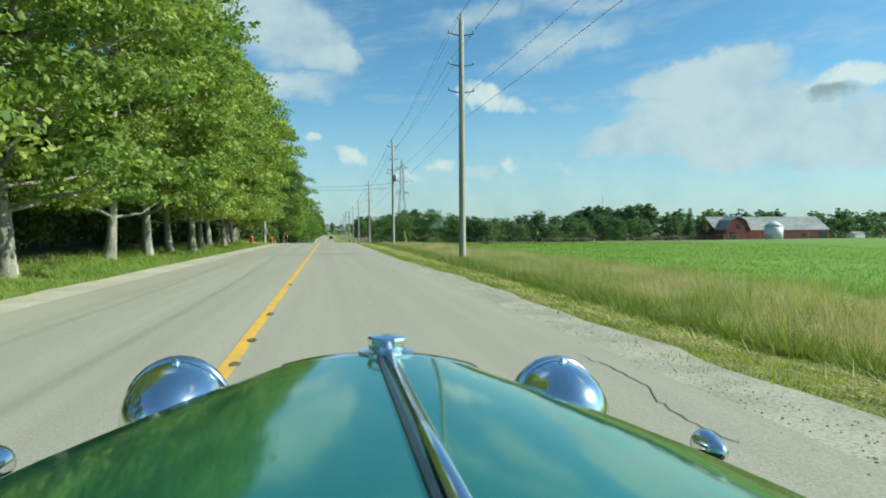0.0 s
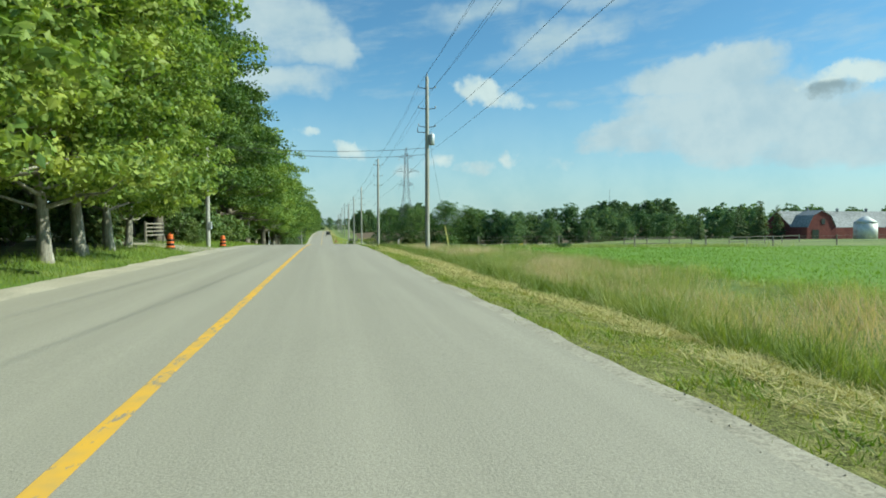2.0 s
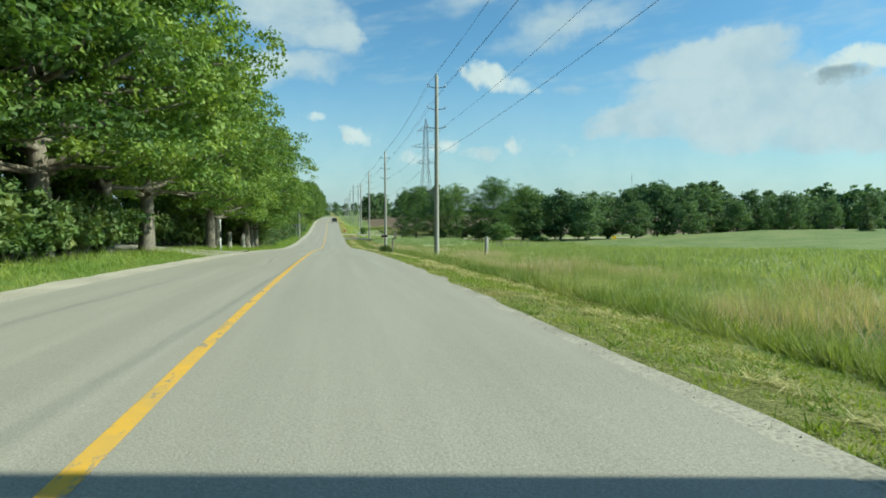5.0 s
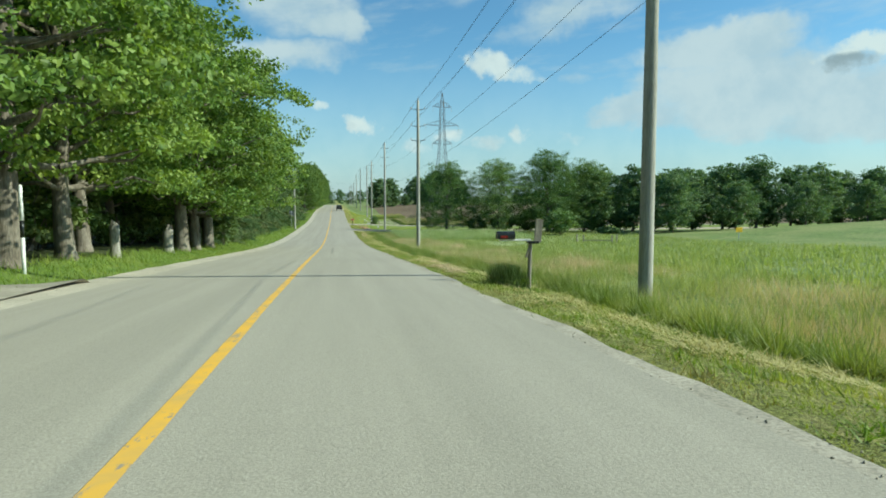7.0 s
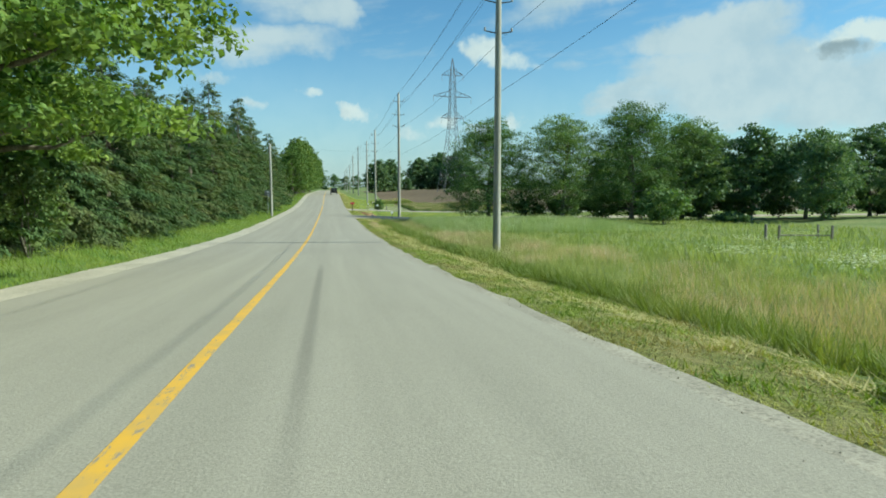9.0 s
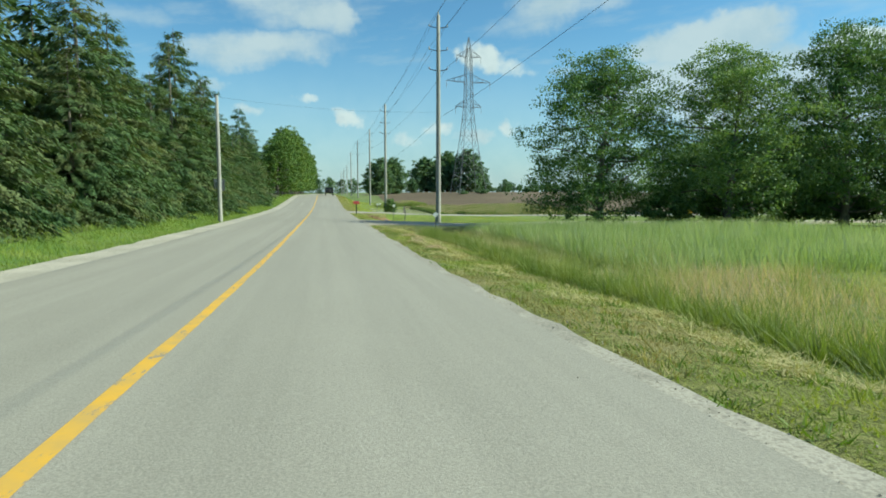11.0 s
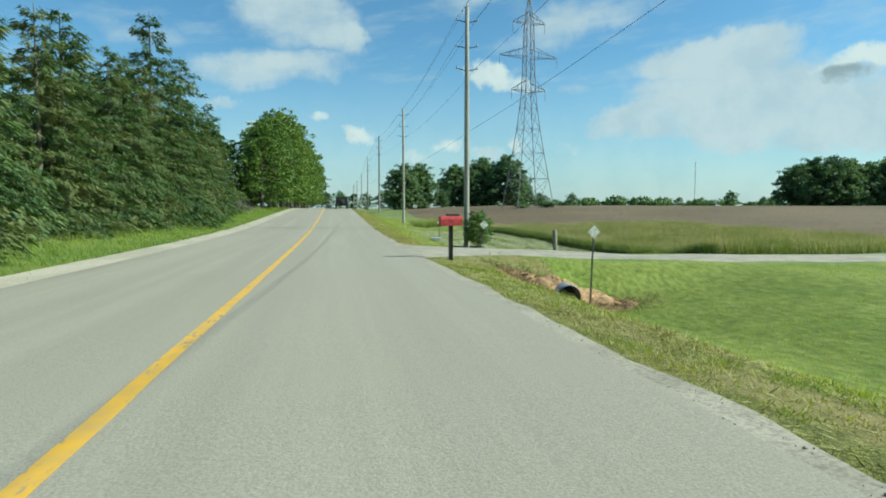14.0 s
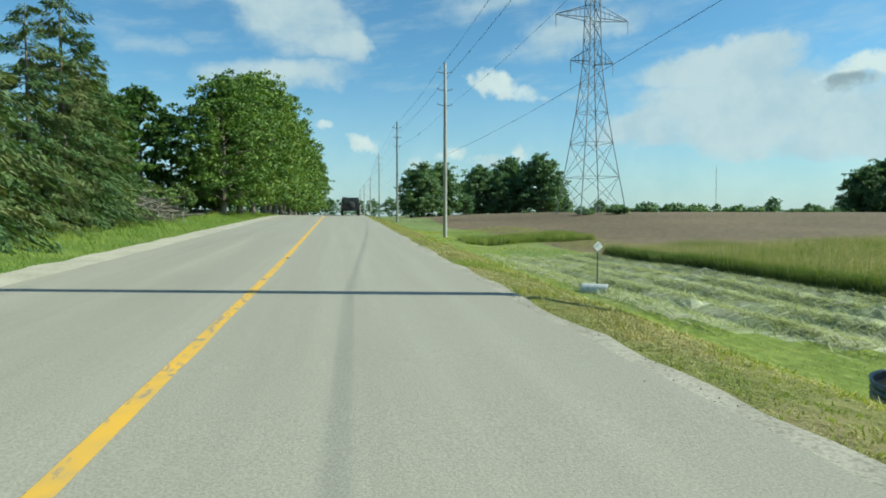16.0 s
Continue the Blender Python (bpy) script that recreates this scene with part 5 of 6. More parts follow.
def vintage_car():
    car = empty("vintage_car", CAR_X, 0, 0)
    car.matrix_basis = pose(CAR_X, 0, -0.028) @ pose(0, 0, 0.95, 0, 2.4) @ pose(0, 0, -0.95)
    # bonnet: two curved leaves and their sides
    for s in (-1, 1):
        bm = bmesh.new()
        rows = []
        for k in range(25):
            z = 0.15 + (1.6 - 0.15) * k / 24
            w, d = half_width(z) * (1.12 if s < 0 else 1.0), droop(z)
            row = [bm.verts.new(car_pt(s * w * i / 14, z, -0.285 - d * (i / 14) ** 2.3)) for i in range(15)]
            for q in range(1, 6):
                a = q / 5 * pi / 2
                row.append(bm.verts.new(car_pt(s * (w + 0.02 * sin(a)), z, -0.285 - d - 0.03 * (1 - cos(a)))))
            row.append(bm.verts.new(car_pt(s * (w + 0.02), z, -0.8)))
            rows.append(row)
        for a, b in zip(rows, rows[1:]):
            for i in range(len(a) - 1):
                bm.faces.new((a[i], a[i + 1], b[i + 1], b[i]))
        part("bonnet_leaf", bm, PAINT, car, smooth=True)
    bm = bmesh.new()
    rod(bm, car_pt(0.012, 0.15, -0.283), car_pt(0.012, 1.6, -0.283), 0.0125, 0.011, 12)
    part("hinge_strip", bm, CHROME, car, "polished chrome bonnet hinge", smooth=True)
    bm = bmesh.new()
    a, b = car_pt(-0.014, 0.15, -0.284), car_pt(-0.014, 1.58, -0.284)
    box(bm, (a.x + b.x) / 2, (a.y + b.y) / 2, a.z, 0.008, b.y - a.y, 0.008)
    part("hinge_seam", bm, BLACK, car)
    # radiator shell
    bm = bmesh.new()
    rings = []
    for z, grow in ((1.595, 0.0), (1.605, 0.006), (1.68, 0.006), (1.7, -0.01)):
        ring = [bm.verts.new(car_pt(-0.25 - grow, z, -0.9))]
        for i in range(21):
            u = -1 + i / 10
            ring.append(bm.verts.new(car_pt(u * (0.25 + grow), z, -0.292 + grow * 0.5 - 0.034 * abs(u) ** 2.3)))
        ring.append(bm.verts.new(car_pt(0.25 + grow, z, -0.9)))
        rings.append(ring)
    for p0, p1 in zip(rings, rings[1:]):
        for i in range(len(p0) - 1):
            bm.faces.new((p0[i], p0[i + 1], p1[i + 1], p1[i]))
    part("radiator_shell", bm, CHROME, car, "chromed radiator surround", smooth=True)
    bm = bmesh.new()
    c = car_pt(0, 1.69, -0.74)
    box(bm, c.x, c.y, c.z, 0.38, 0.02, 0.44)
    for k in range(13):
        box(bm, c.x - 0.18 + 0.03 * k, c.y + 0.016, c.z, 0.008, 0.016, 0.44)
    part("radiator_grille", bm, BLACK, car)
    c = car_pt(0.012, 1.65, -0.283)
    bm = bmesh.new()
    lathe(bm, [(0.056, -0.004), (0.056, 0.002), (0.036, 0.006), (0.034, 0.012), (0.0, 0.012)], 24, pose(c.x, c.y, c.z))
    part("cap_base", bm, CHROME, car, smooth=False)
    bm = bmesh.new()
    lathe(bm, [(0.034, 0.01), (0.038, 0.014), (0.039, 0.026), (0.036, 0.03), (0.012, 0.032), (0.0, 0.033)], 10, pose(c.x, c.y, c.z))
    part("radiator_cap", bm, CHROME, car, "faceted chrome radiator cap")
    # headlamps
    for s in (-1, 1):
        c = car_pt(s * 0.527, 1.72, -0.455)
        bm = bmesh.new()
        lathe(bm, [(0.0, -0.125), (0.03, -0.12), (0.058, -0.102), (0.08, -0.07), (0.092, -0.03), (0.096, 0.01), (0.096, 0.03)], 28, pose(c.x, c.y, c.z, -90))
        lamp = part("headlamp", bm, CHROME, car, "rounded chrome headlamp shell", smooth=True)
        bm = bmesh.new()
        lathe(bm, [(0.096, 0.03), (0.103, 0.034), (0.103, 0.05), (0.094, 0.054)], 28, pose(c.x, c.y, c.z, -90))
        part("rim", bm, CHROME, lamp, smooth=True)
        bm = bmesh.new()
        lathe(bm, [(0.096, 0.048), (0.06, 0.062), (0.0, 0.068)], 24, pose(c.x, c.y, c.z, -90))
        part("lens", bm, GLASS_DARK, lamp, smooth=True)
        bm = bmesh.new()
        lathe(bm, [(0.009, -0.004), (0.009, 0.003), (0.005, 0.004), (0.005, 0.008), (0.0, 0.009)], 10, pose(c.x, c.y + 0.005, c.z + 0.096))
        part("screw", bm, CHROME, lamp, smooth=True)
        bm = bmesh.new()
        rod(bm, c + Vector((0, 0, -0.09)), c + Vector((-s * 0.05, 0, -0.36)), 0.018, 0.022)
        rod(bm, c + Vector((-s * 0.05, 0, -0.34)), c + Vector((-s * 0.28, 0, -0.34)), 0.018, 0.018)
        part("lamp_bracket", bm, CHROME, car, smooth=True)
        # wing with its small side lamp
        bm = bmesh.new()
        rows = []
        arc = ((2.0, 0.42), (1.95, 0.56), (1.82, 0.7), (1.62, 0.785), (1.4, 0.795), (1.15, 0.74), (0.9, 0.63), (0.6, 0.48), (0.3, 0.36), (-0.7, 0.34))
        for y, z in arc:
            row = [bm.verts.new((s * (0.5 + 0.34 * q / 6), y - 0.35, z - 0.1 * (2 * q / 6 - 1) ** 2 * (1 if y > 0.5 else 0.2))) for q in range(7)]
            rows.append(row)
        for p0, p1 in zip(rows, rows[1:]):
            for i in range(6):
                bm.faces.new((p0[i], p0[i + 1], p1[i + 1], p1[i]))
        r = bmesh.ops.solidify(bm, geom=bm.faces[:], thickness=0.012)
        wing = part("wing", bm, BLACK, car, "sweeping dark front wing", smooth=True)
        bm = bmesh.new()
        lathe(bm, [(0.0, -0.07), (0.014, -0.06), (0.026, -0.03), (0.031, 0.0), (0.031, 0.012), (0.0, 0.016)], 18, pose(s * 0.71 + 0.025 * (s < 0), 1.24, 0.835, -90))
        rod(bm, (s * 0.71 + 0.025 * (s < 0), 1.24, 0.77), (s * 0.71 + 0.025 * (s < 0), 1.24, 0.82), 0.01, 0.01)
        part("side_lamp", bm, CHROME, wing, "small chrome side lamp", smooth=True)
        # wheels
        for y in (1.32, -1.15):
            bm = bmesh.new()
            lathe(bm, [(0.235, -0.05), (0.3, -0.058), (0.335, -0.035), (0.34, 0.0), (0.335, 0.035), (0.3, 0.058), (0.235, 0.05)], 28, pose(s * 0.62, y, 0.34, 0, 90))
            wheel = part("wheel", bm, TYRE, car, smooth=True)
            bm = bmesh.new()
            lathe(bm, [(0.0, -0.03), (0.06, -0.05), (0.2, -0.03), (0.24, -0.045), (0.24, 0.045), (0.2, 0.03), (0.06, 0.05), (0.0, 0.03)], 24, pose(s * 0.62, y, 0.34, 0, 90))
            part("rim", bm, PAINT, wheel, smooth=True)
        bm = bmesh.new()
        box(bm, s * 0.57, -0.6, 0.6, 0.04, 1.4, 0.5, 0.015)
        part("body_side", bm, PAINT, car)
    bm = bmesh.new()
    box(bm, 0, -1.32, 0.6, 1.18, 0.04, 0.5, 0.015)
    part("tail_panel", bm, PAINT, car)
    bm = bmesh.new()
    box(bm, 0, 0.2, 0.36, 1.1, 3.0, 0.06, 0.01)
    part("chassis", bm, BLACK, car)
    for y in (1.32, -1.15):
        bm = bmesh.new()
        rod(bm, (-0.58, y, 0.34), (0.58, y, 0.34), 0.03, 0.03)
        part("axle", bm, BLACK, car)
    return tagged(car, "open vintage car with glossy green bonnet and chrome lamps", "car")


vintage_car()

# ---------------------------------------------------------------- the dark vehicle ahead


def off_roader(x, y):
    z = float(road_z(y)) + 0.012
    slope = degrees(atan((float(road_z(y + 2)) - float(road_z(y - 2))) / 4))
    car = empty("off_road_car", x, y, z)
    car.matrix_basis = pose(x, y, z, slope)
    bm = bmesh.new()
    box(bm, 0, 0, 0.8, 1.76, 3.9, 0.55, 0.06)
    part("body", bm, BLUE_BLACK, car)
    bm = bmesh.new()
    box(bm, 0, -0.55, 1.42, 1.62, 2.6, 0.74, 0.09)
    part("hard_top", bm, BLUE_BLACK, car)
    bm = bmesh.new()
    box(bm, 0, -1.855, 1.46, 1.2, 0.03, 0.44, 0.01)
    part("rear_window", bm, GLASS_DARK, car)
    for s in (-1, 1):
        bm = bmesh.new()
        box(bm, s * 0.812, -0.6, 1.46, 0.03, 1.9, 0.42, 0.01)
        part("side_window", bm, GLASS_DARK, car)
        bm = bmesh.new()
        box(bm, s * 0.78, -1.96, 0.9, 0.08, 0.04, 0.16, 0.01)
        part("tail_lamp", bm, RED_LAMP, car)
        bm = bmesh.new()
        box(bm, s * 1.0, 0.75, 1.15, 0.2, 0.1, 0.16, 0.03)
        part("mirror", bm, BLACK, car)
        for wy in (-1.25, 1.3):
            bm = bmesh.new()
            lathe(bm, [(0.2, -0.1), (0.36, -0.11), (0.395, -0.06), (0.395, 0.06), (0.36, 0.11), (0.2, 0.1)], 22, pose(s * 0.82, wy, 0.395, 0, 90))
            wheel = part("wheel", bm, TYRE, car, smooth=True)
            bm = bmesh.new()
            lathe(bm, [(0.0, -0.06), (0.2, -0.07), (0.2, 0.07), (0.0, 0.06)], 18, pose(s * 0.82, wy, 0.395, 0, 90))
            part("rim", bm, STEEL, wheel)
    bm = bmesh.new()
    lathe(bm, [(0.0, -0.08), (0.34, -0.1), (0.38, -0.05), (0.38, 0.05), (0.34, 0.1), (0.0, 0.1)], 22, pose(0.05, -2.06, 1.02, 90))
    part("spare_wheel", bm, TYRE, car, smooth=True)
    bm = bmesh.new()
    box(bm, 0, -2.02, 0.55, 1.7, 0.14, 0.16, 0.03)
    part("bumper", bm, BLACK, car)
    return tagged(car, "dark boxy off-road car on the road near the crest", "car")


off_roader(1.25, 321.0)

# ---------------------------------------------------------------- roadside things


def mailbox(x, y, colour, label, post_h=1.0, wide=0.6, tall=0.27, deep=0.22, turn=0.0, flag=False, post=POST_WOOD):
    box_ob = empty("mailbox", x, y, gz(x, y), turn)
    bm = bmesh.new()
    box(bm, 0, 0, post_h / 2 - 0.2, 0.11, 0.11, post_h + 0.4, 0.01)
    part("post", bm, post, box_ob)
    bm = bmesh.new()
    n = 9
    rings = []
    for e in (-wide / 2, wide / 2):
        ring = [bm.verts.new((e, -deep / 2, post_h)), bm.verts.new((e, deep / 2, post_h))]
        for i in range(n + 1):
            a = pi * i / n
            ring.append(bm.verts.new((e, cos(a) * deep / 2, post_h + tall * 0.6 + sin(a) * tall * 0.4)))
        rings.append(ring)
    m = len(rings[0])
    for i in range(m):
        bm.faces.new((rings[0][i], rings[0][(i + 1) % m], rings[1][(i + 1) % m], rings[1][i]))
    bm.faces.new(rings[0][::-1]), bm.faces.new(rings[1])
    part("box", bm, colour, box_ob)
    bm = bmesh.new()
    box(bm, -wide / 2 - 0.008, 0, post_h + tall * 0.5, 0.016, deep * 0.98, tall * 0.9, 0.004)
    part("door", bm, colour, box_ob)
    if flag:
        bm = bmesh.new()
        box(bm, 0.05, -0.02, post_h + tall + 0.03, 0.4, 0.012, 0.06)
        for k in range(4):
            box(bm, -0.07 + 0.08 * k, -0.03, post_h + tall + 0.03, 0.045, 0.012, 0.04)
        part("plate", bm, DARK_STEEL, box_ob, "small dark plate with bars")
    return tagged(box_ob, label, "mailbox")


mailbox(3.4, 241.6, RED_BOX, "red metal mailbox on a dark wooden post", 0.95, 0.62, 0.27, 0.24, 4, True, BLACK)
# mailbox hung on an arm from a weathered post
board = empty("arm_mailbox", 4.5, 126.6, gz(4.5, 126.6) + 0.25)
bm = bmesh.new()
rod(bm, (-0.03, 0, -0.6), (0.0, 0, 0.9), 0.055, 0.05, 8)
rod(bm, (-0.11, -0.02, 0.5), (-0.01, 0, 0.78), 0.035, 0.03, 7)
part("post", bm, POST_WOOD, board)
bm = bmesh.new()
box(bm, 0.09, -0.03, 1.15, 0.18, 0.035, 0.56, 0.01, pose(0, 0, 0, 0, 5))
part("board", bm, POST_WOOD, board, "weathered grey upright board")
bm = bmesh.new()
box(bm, 0.06, 0, 0.86, 0.26, 0.2, 0.06, 0.015)
part("bracket", bm, BLACK, board)
bm = bmesh.new()
box(bm, -0.38, 0, 0.92, 0.76, 0.08, 0.045, 0.008)
part("arm", bm, WHITE, board, "pale wooden arm")
bm = bmesh.new()
loaf = [(-0.09, 0.0), (-0.09, 0.1)] + [(-0.09 * cos(pi * k / 8), 0.1 + 0.085 * sin(pi * k / 8)) for k in range(1, 8)] + [(0.09, 0.1), (0.09, 0.0)]
ends = [[bm.verts.new((ex, q, 0.945 + z)) for q, z in loaf] for ex in (-0.84, -0.4)]
for i in range(len(loaf)):
    k = (i + 1) % len(loaf)
    bm.faces.new((ends[0][i], ends[0][k], ends[1][k], ends[1][i]))
bm.faces.new(ends[0]), bm.faces.new(ends[1])
shell = part("box", bm, BLACK, board, "black rounded mailbox")
bm = bmesh.new()
box(bm, -0.67, -0.093, 1.0, 0.17, 0.006, 0.06, 0.0)
part("plate", bm, RED_LAMP, shell, "small red plate")
tagged(board, "black mailbox on a pale arm from a weathered post", "mailbox")


def marker(x, y, h=1.25, turn=0.0, lean=4.0):
    m = empty("marker_sign", x, y, gz(x, y))
    m.matrix_basis = pose(x, y, gz(x, y), 0, lean, turn)
    bm = bmesh.new()
    box(bm, 0, 0, h / 2 - 0.15, 0.045, 0.03, h + 0.3, 0.004)
    part("post", bm, DARK_STEEL, m)
    bm = bmesh.new()
    box(bm, 0, -0.024, h + 0.12, 0.26, 0.008, 0.26, 0.0, pose(0, 0, h + 0.12, 0, 45) @ pose(0, 0, -h - 0.12))
    part("plate", bm, WHITE, m, "pale diamond plate")
    return tagged(m, "pale diamond marker plate on a thin post", "marker", "culvert markers")


def culvert(x, y, r, length, turn, label, z, mat=STEEL):
    c = empty("culvert_pipe", x, y, z, turn)
    prof = []
    n = int(length / 0.06)
    for k in range(n + 1):
        prof.append((r + (0.012 if k % 2 else -0.006), -length / 2 + length * k / n))
    prof += [(r - 0.03, length / 2), (r - 0.03, -length / 2), (r - 0.006, -length / 2)]
    bm = bmesh.new()
    lathe(bm, prof[:-1], 24, pose(0, 0, r * 0.55, -90))
    for f in [f for f in bm.faces if len(f.verts) > 4]:
        bm.faces.remove(f)
    part("pipe", bm, mat, c, smooth=True)
    # Added dark disc in the mouth, standing in for the pipe's inner shade.
    bm = bmesh.new()
    lathe(bm, [(r - 0.034, -length / 2 + 0.42), (r - 0.034, -length / 2 + 0.34), (0.0, -length / 2 + 0.3)], 20, pose(0, 0, r * 0.55, -90))
    part("silt", bm, TYRE, c, "dark disc painted as the shade inside the pipe")
    return tagged(c, label, "culvert")


culvert(6.4, 241.5, 0.34, 2.9, -2, "corrugated grey steel culvert pipe under a driveway", gz(6.1, 239.6) - 0.05)
culvert(8.6, 276.2, 0.25, 0.9, 55, "corrugated grey steel pipe end in the ditch", gz(8.6, 276.2) - 0.12, PALE_STEEL)
culvert(6.3, 213.0, 0.27, 1.7, -14, "corrugated grey steel pipe end in a weedy ditch", gz(6.2, 212.2))
for mx, my, mh, ml in ((7.05, 240.3, 1.92, 2.0), (6.05, 249.4, 1.0, 9.0), (8.85, 276.6, 1.4, 0.0), (6.63, 213.0, 1.3, 1.0)):
    marker(mx, my, mh, 0, ml)

# bare earth round the culvert
for name, cx, cy, rx, ry, hh in (("dirt_bank", 5.35, 240.85, 0.85, 0.75, 0.24), ("dirt_bank", 7.5, 240.8, 1.2, 0.85, 0.3), ("dirt_bank", 6.4, 240.72, 1.0, 0.8, 0.52)):
    verts, faces = [], []
    for k in range(9):
        for i in range(24):
            a, q = 2 * pi * i / 24, (k + 0.2) / 8
            x, y = cx + rx * q * cos(a), cy + ry * q * sin(a)
            verts.append((x, y, gz(x, y) - 0.045 + hh * max(0, 1 - q ** 2) * (0.7 + 0.6 * noise.noise((x * 2, y * 2, 0)) + 0.35 * noise.noise((x * 7, y * 7, 0)))))
    for k in range(8):
        for i in range(24):
            j = (i + 1) % 24
            faces.append((k * 24 + i, k * 24 + j, k * 24 + 24 + j, k * 24 + 24 + i))
    faces.append(list(range(24)))
    tagged(mesh_ob(name, verts, faces, DIRT, smooth=True), "bare tan earth dug out at a pipe", "earth bank")


def fence_post(x, y, h, r, mat, label, lean=0.0, group="", name="fence_post"):
    bm = bmesh.new()
    lathe(bm, [(r * 1.05, -0.3), (r, 0.0), (r * 0.95, h * 0.97), (r * 0.6, h), (0.0, h + 0.01)], 9)
    p = part(name, bm, mat, smooth=True)
    p.matrix_basis = pose(x, y, gz(x, y), 0, lean, 30 * x)
    return tagged(p, label, "post", group)


fence_post(9.3, 249.35, 1.08, 0.1, POST_WOOD, "dark leaning wooden fence post at a driveway", -4)
stick = empty("bent_post", 5.9, 221.95, gz(5.9, 221.95))
bm = bmesh.new()
bend = ((0, 0, -0.25), (0.0, 0, 0.0), (0.03, 0, 0.35), (0.1, 0.01, 0.75), (0.09, 0.01, 0.98), (0.02, 0.0, 1.16), (-0.01, 0, 1.22))
for p0, p1 in zip(bend, bend[1:]):
    rod(bm, p0, p1, 0.026, 0.026, 8)
part("rod", bm, DARK_STEEL, stick, smooth=True)
tagged(stick, "thin dark bent metal post beside the driveway", "post")
bm = bmesh.new()
lathe(bm, [(0.05, -0.3), (0.05, 0.95)], 12)
white = empty("marker_post", -8.3, 130.4, gz(-8.3, 130.4))
part("post", bm, WHITE, white, smooth=True)
bm = bmesh.new()
lathe(bm, [(0.051, 0.95), (0.051, 1.4)], 12)
part("band", bm, BLACK, white, smooth=True)
bm = bmesh.new()
lathe(bm, [(0.05, 1.4), (0.05, 2.3), (0.02, 2.35), (0.0, 2.36)], 12)
part("post", bm, WHITE, white, smooth=True)
tagged(white, "slim white marker post with a black band", "post")


fence_post(10.2, 121.0, 1.42, 0.13, POLE_WOOD, "short thick grey wooden post standing in tall grass", 1)


def stump(x, y, h, r, label):
    bm = bmesh.new()
    rng = np.random.default_rng(int(y))
    rings = []
    for k in range(7):
        z = -0.2 + (h + 0.2) * k / 6
        rings.append([bm.verts.new((cos(2 * pi * i / 14) * r * (1.25 - 0.3 * min(1, k / 2) + 0.1 * sin(3 * i)), sin(2 * pi * i / 14) * r * (1.25 - 0.3 * min(1, k / 2) + 0.1 * cos(2 * i)),
                                    z + (0.12 * float(rng.normal()) if k == 6 else 0))) for i in range(14)])
    for a, b in zip(rings, rings[1:]):
        for i in range(14):
            bm.faces.new((a[i], a[(i + 1) % 14], b[(i + 1) % 14], b[i]))
    bm.faces.new(rings[-1])
    s = part("tree_stump", bm, PALE_BARK, smooth=True)
    s.matrix_basis = pose(x, y, gz(x, y))
    return tagged(s, label, "stump")


stump(-9.1, 140.0, 1.4, 0.2, "tall pale broken tree stump on the verge")
stump(-9.0, 148.0, 1.25, 0.27, "pale grey tree stump in the grass")


def barrel(x, y):
    b = empty("traffic_barrel", x, y, gz(x, y))
    bm = bmesh.new()
    lathe(bm, [(0.36, 0.0), (0.36, 0.07), (0.3, 0.09), (0.3, 0.0)], 20)
    part("base", bm, TYRE, b)
    z = 0.08
    for k in range(6):
        r = 0.27 - 0.018 * k
        bm = bmesh.new()
        lathe(bm, [(r, z), (r, z + 0.14), (r - 0.018, z + 0.15)], 20)
        part("band", bm, BLACK if k in (1, 3) else ORANGE, b, "black band" if k in (1, 3) else "", smooth=True)
        z += 0.15
    bm = bmesh.new()
    lathe(bm, [(0.165, z), (0.15, z + 0.02), (0.0, z + 0.03)], 20)
    rod(bm, (-0.07, 0, z + 0.02), (-0.04, 0, z + 0.1), 0.015)
    rod(bm, (0.07, 0, z + 0.02), (0.04, 0, z + 0.1), 0.015)
    rod(bm, (-0.04, 0, z + 0.1), (0.04, 0, z + 0.1), 0.015)
    part("lid", bm, ORANGE, b)
    b.scale = (0.8, 0.8, 0.77)
    return tagged(b, "orange plastic traffic barrel with black bands on the verge", "traffic barrel", "traffic barrels")


barrel(-8.1, 68.0)
barrel(-7.0, 78.4)


def rail_fence(spots, label, rails=3, h=1.15, name="rail_fence", mat=POST_WOOD, thick=0.05):
    f = empty(name, *spots[0], gz(*spots[0]))
    inv = Vector(f.matrix_basis.translation)
    for x, y in spots:
        bm = bmesh.new()
        c = Vector((x, y, gz(x, y))) - inv
        box(bm, c.x, c.y, c.z + h / 2 - 0.15, 0.12, 0.12, h + 0.3, 0.015)
        part("post", bm, mat, f)
    for (x0, y0), (x1, y1) in zip(spots, spots[1:]):
        for k in range(rails):
            z = h * (0.35 + 0.55 * k / max(1, rails - 1))
            bm = bmesh.new()
            a, b = Vector((x0, y0, gz(x0, y0) + z)) - inv, Vector((x1, y1, gz(x1, y1) + z)) - inv
            rod(bm, a, b, thick, thick, 6)
            part("rail" if thick > 0.03 else "wire", bm, mat, f)
    return tagged(f, label, "fence")


rail_fence([(-10.6, 65.5), (-11.4, 68.2)], "grey wooden rail fence beside a driveway", 4, 1.3)
rail_fence([(-10.8, 73.6), (-10.4, 76.2)], "grey wooden rail fence below the trees", 4, 1.3)
rail_fence([(14.0 + 8 * k, 89.0 + 0.4 * k) for k in range(14)], "long low post and wire fence across a pasture", 3, 1.1, "wire_fence", thick=0.012)
rail_fence([(60.0 + 3 * k, 118.0) for k in range(5)], "pale wooden rail fence across a pasture", 2, 1.1, "rail_fence")
rail_fence([(36.0 + 3 * k, 104.0) for k in range(4)], "pale wooden rail fence across a pasture", 2, 1.1, "rail_fence")
rail_fence([(27.0, 178.4), (30.0, 177.6)], "short old grey rail fence in the meadow", 1, 0.95)
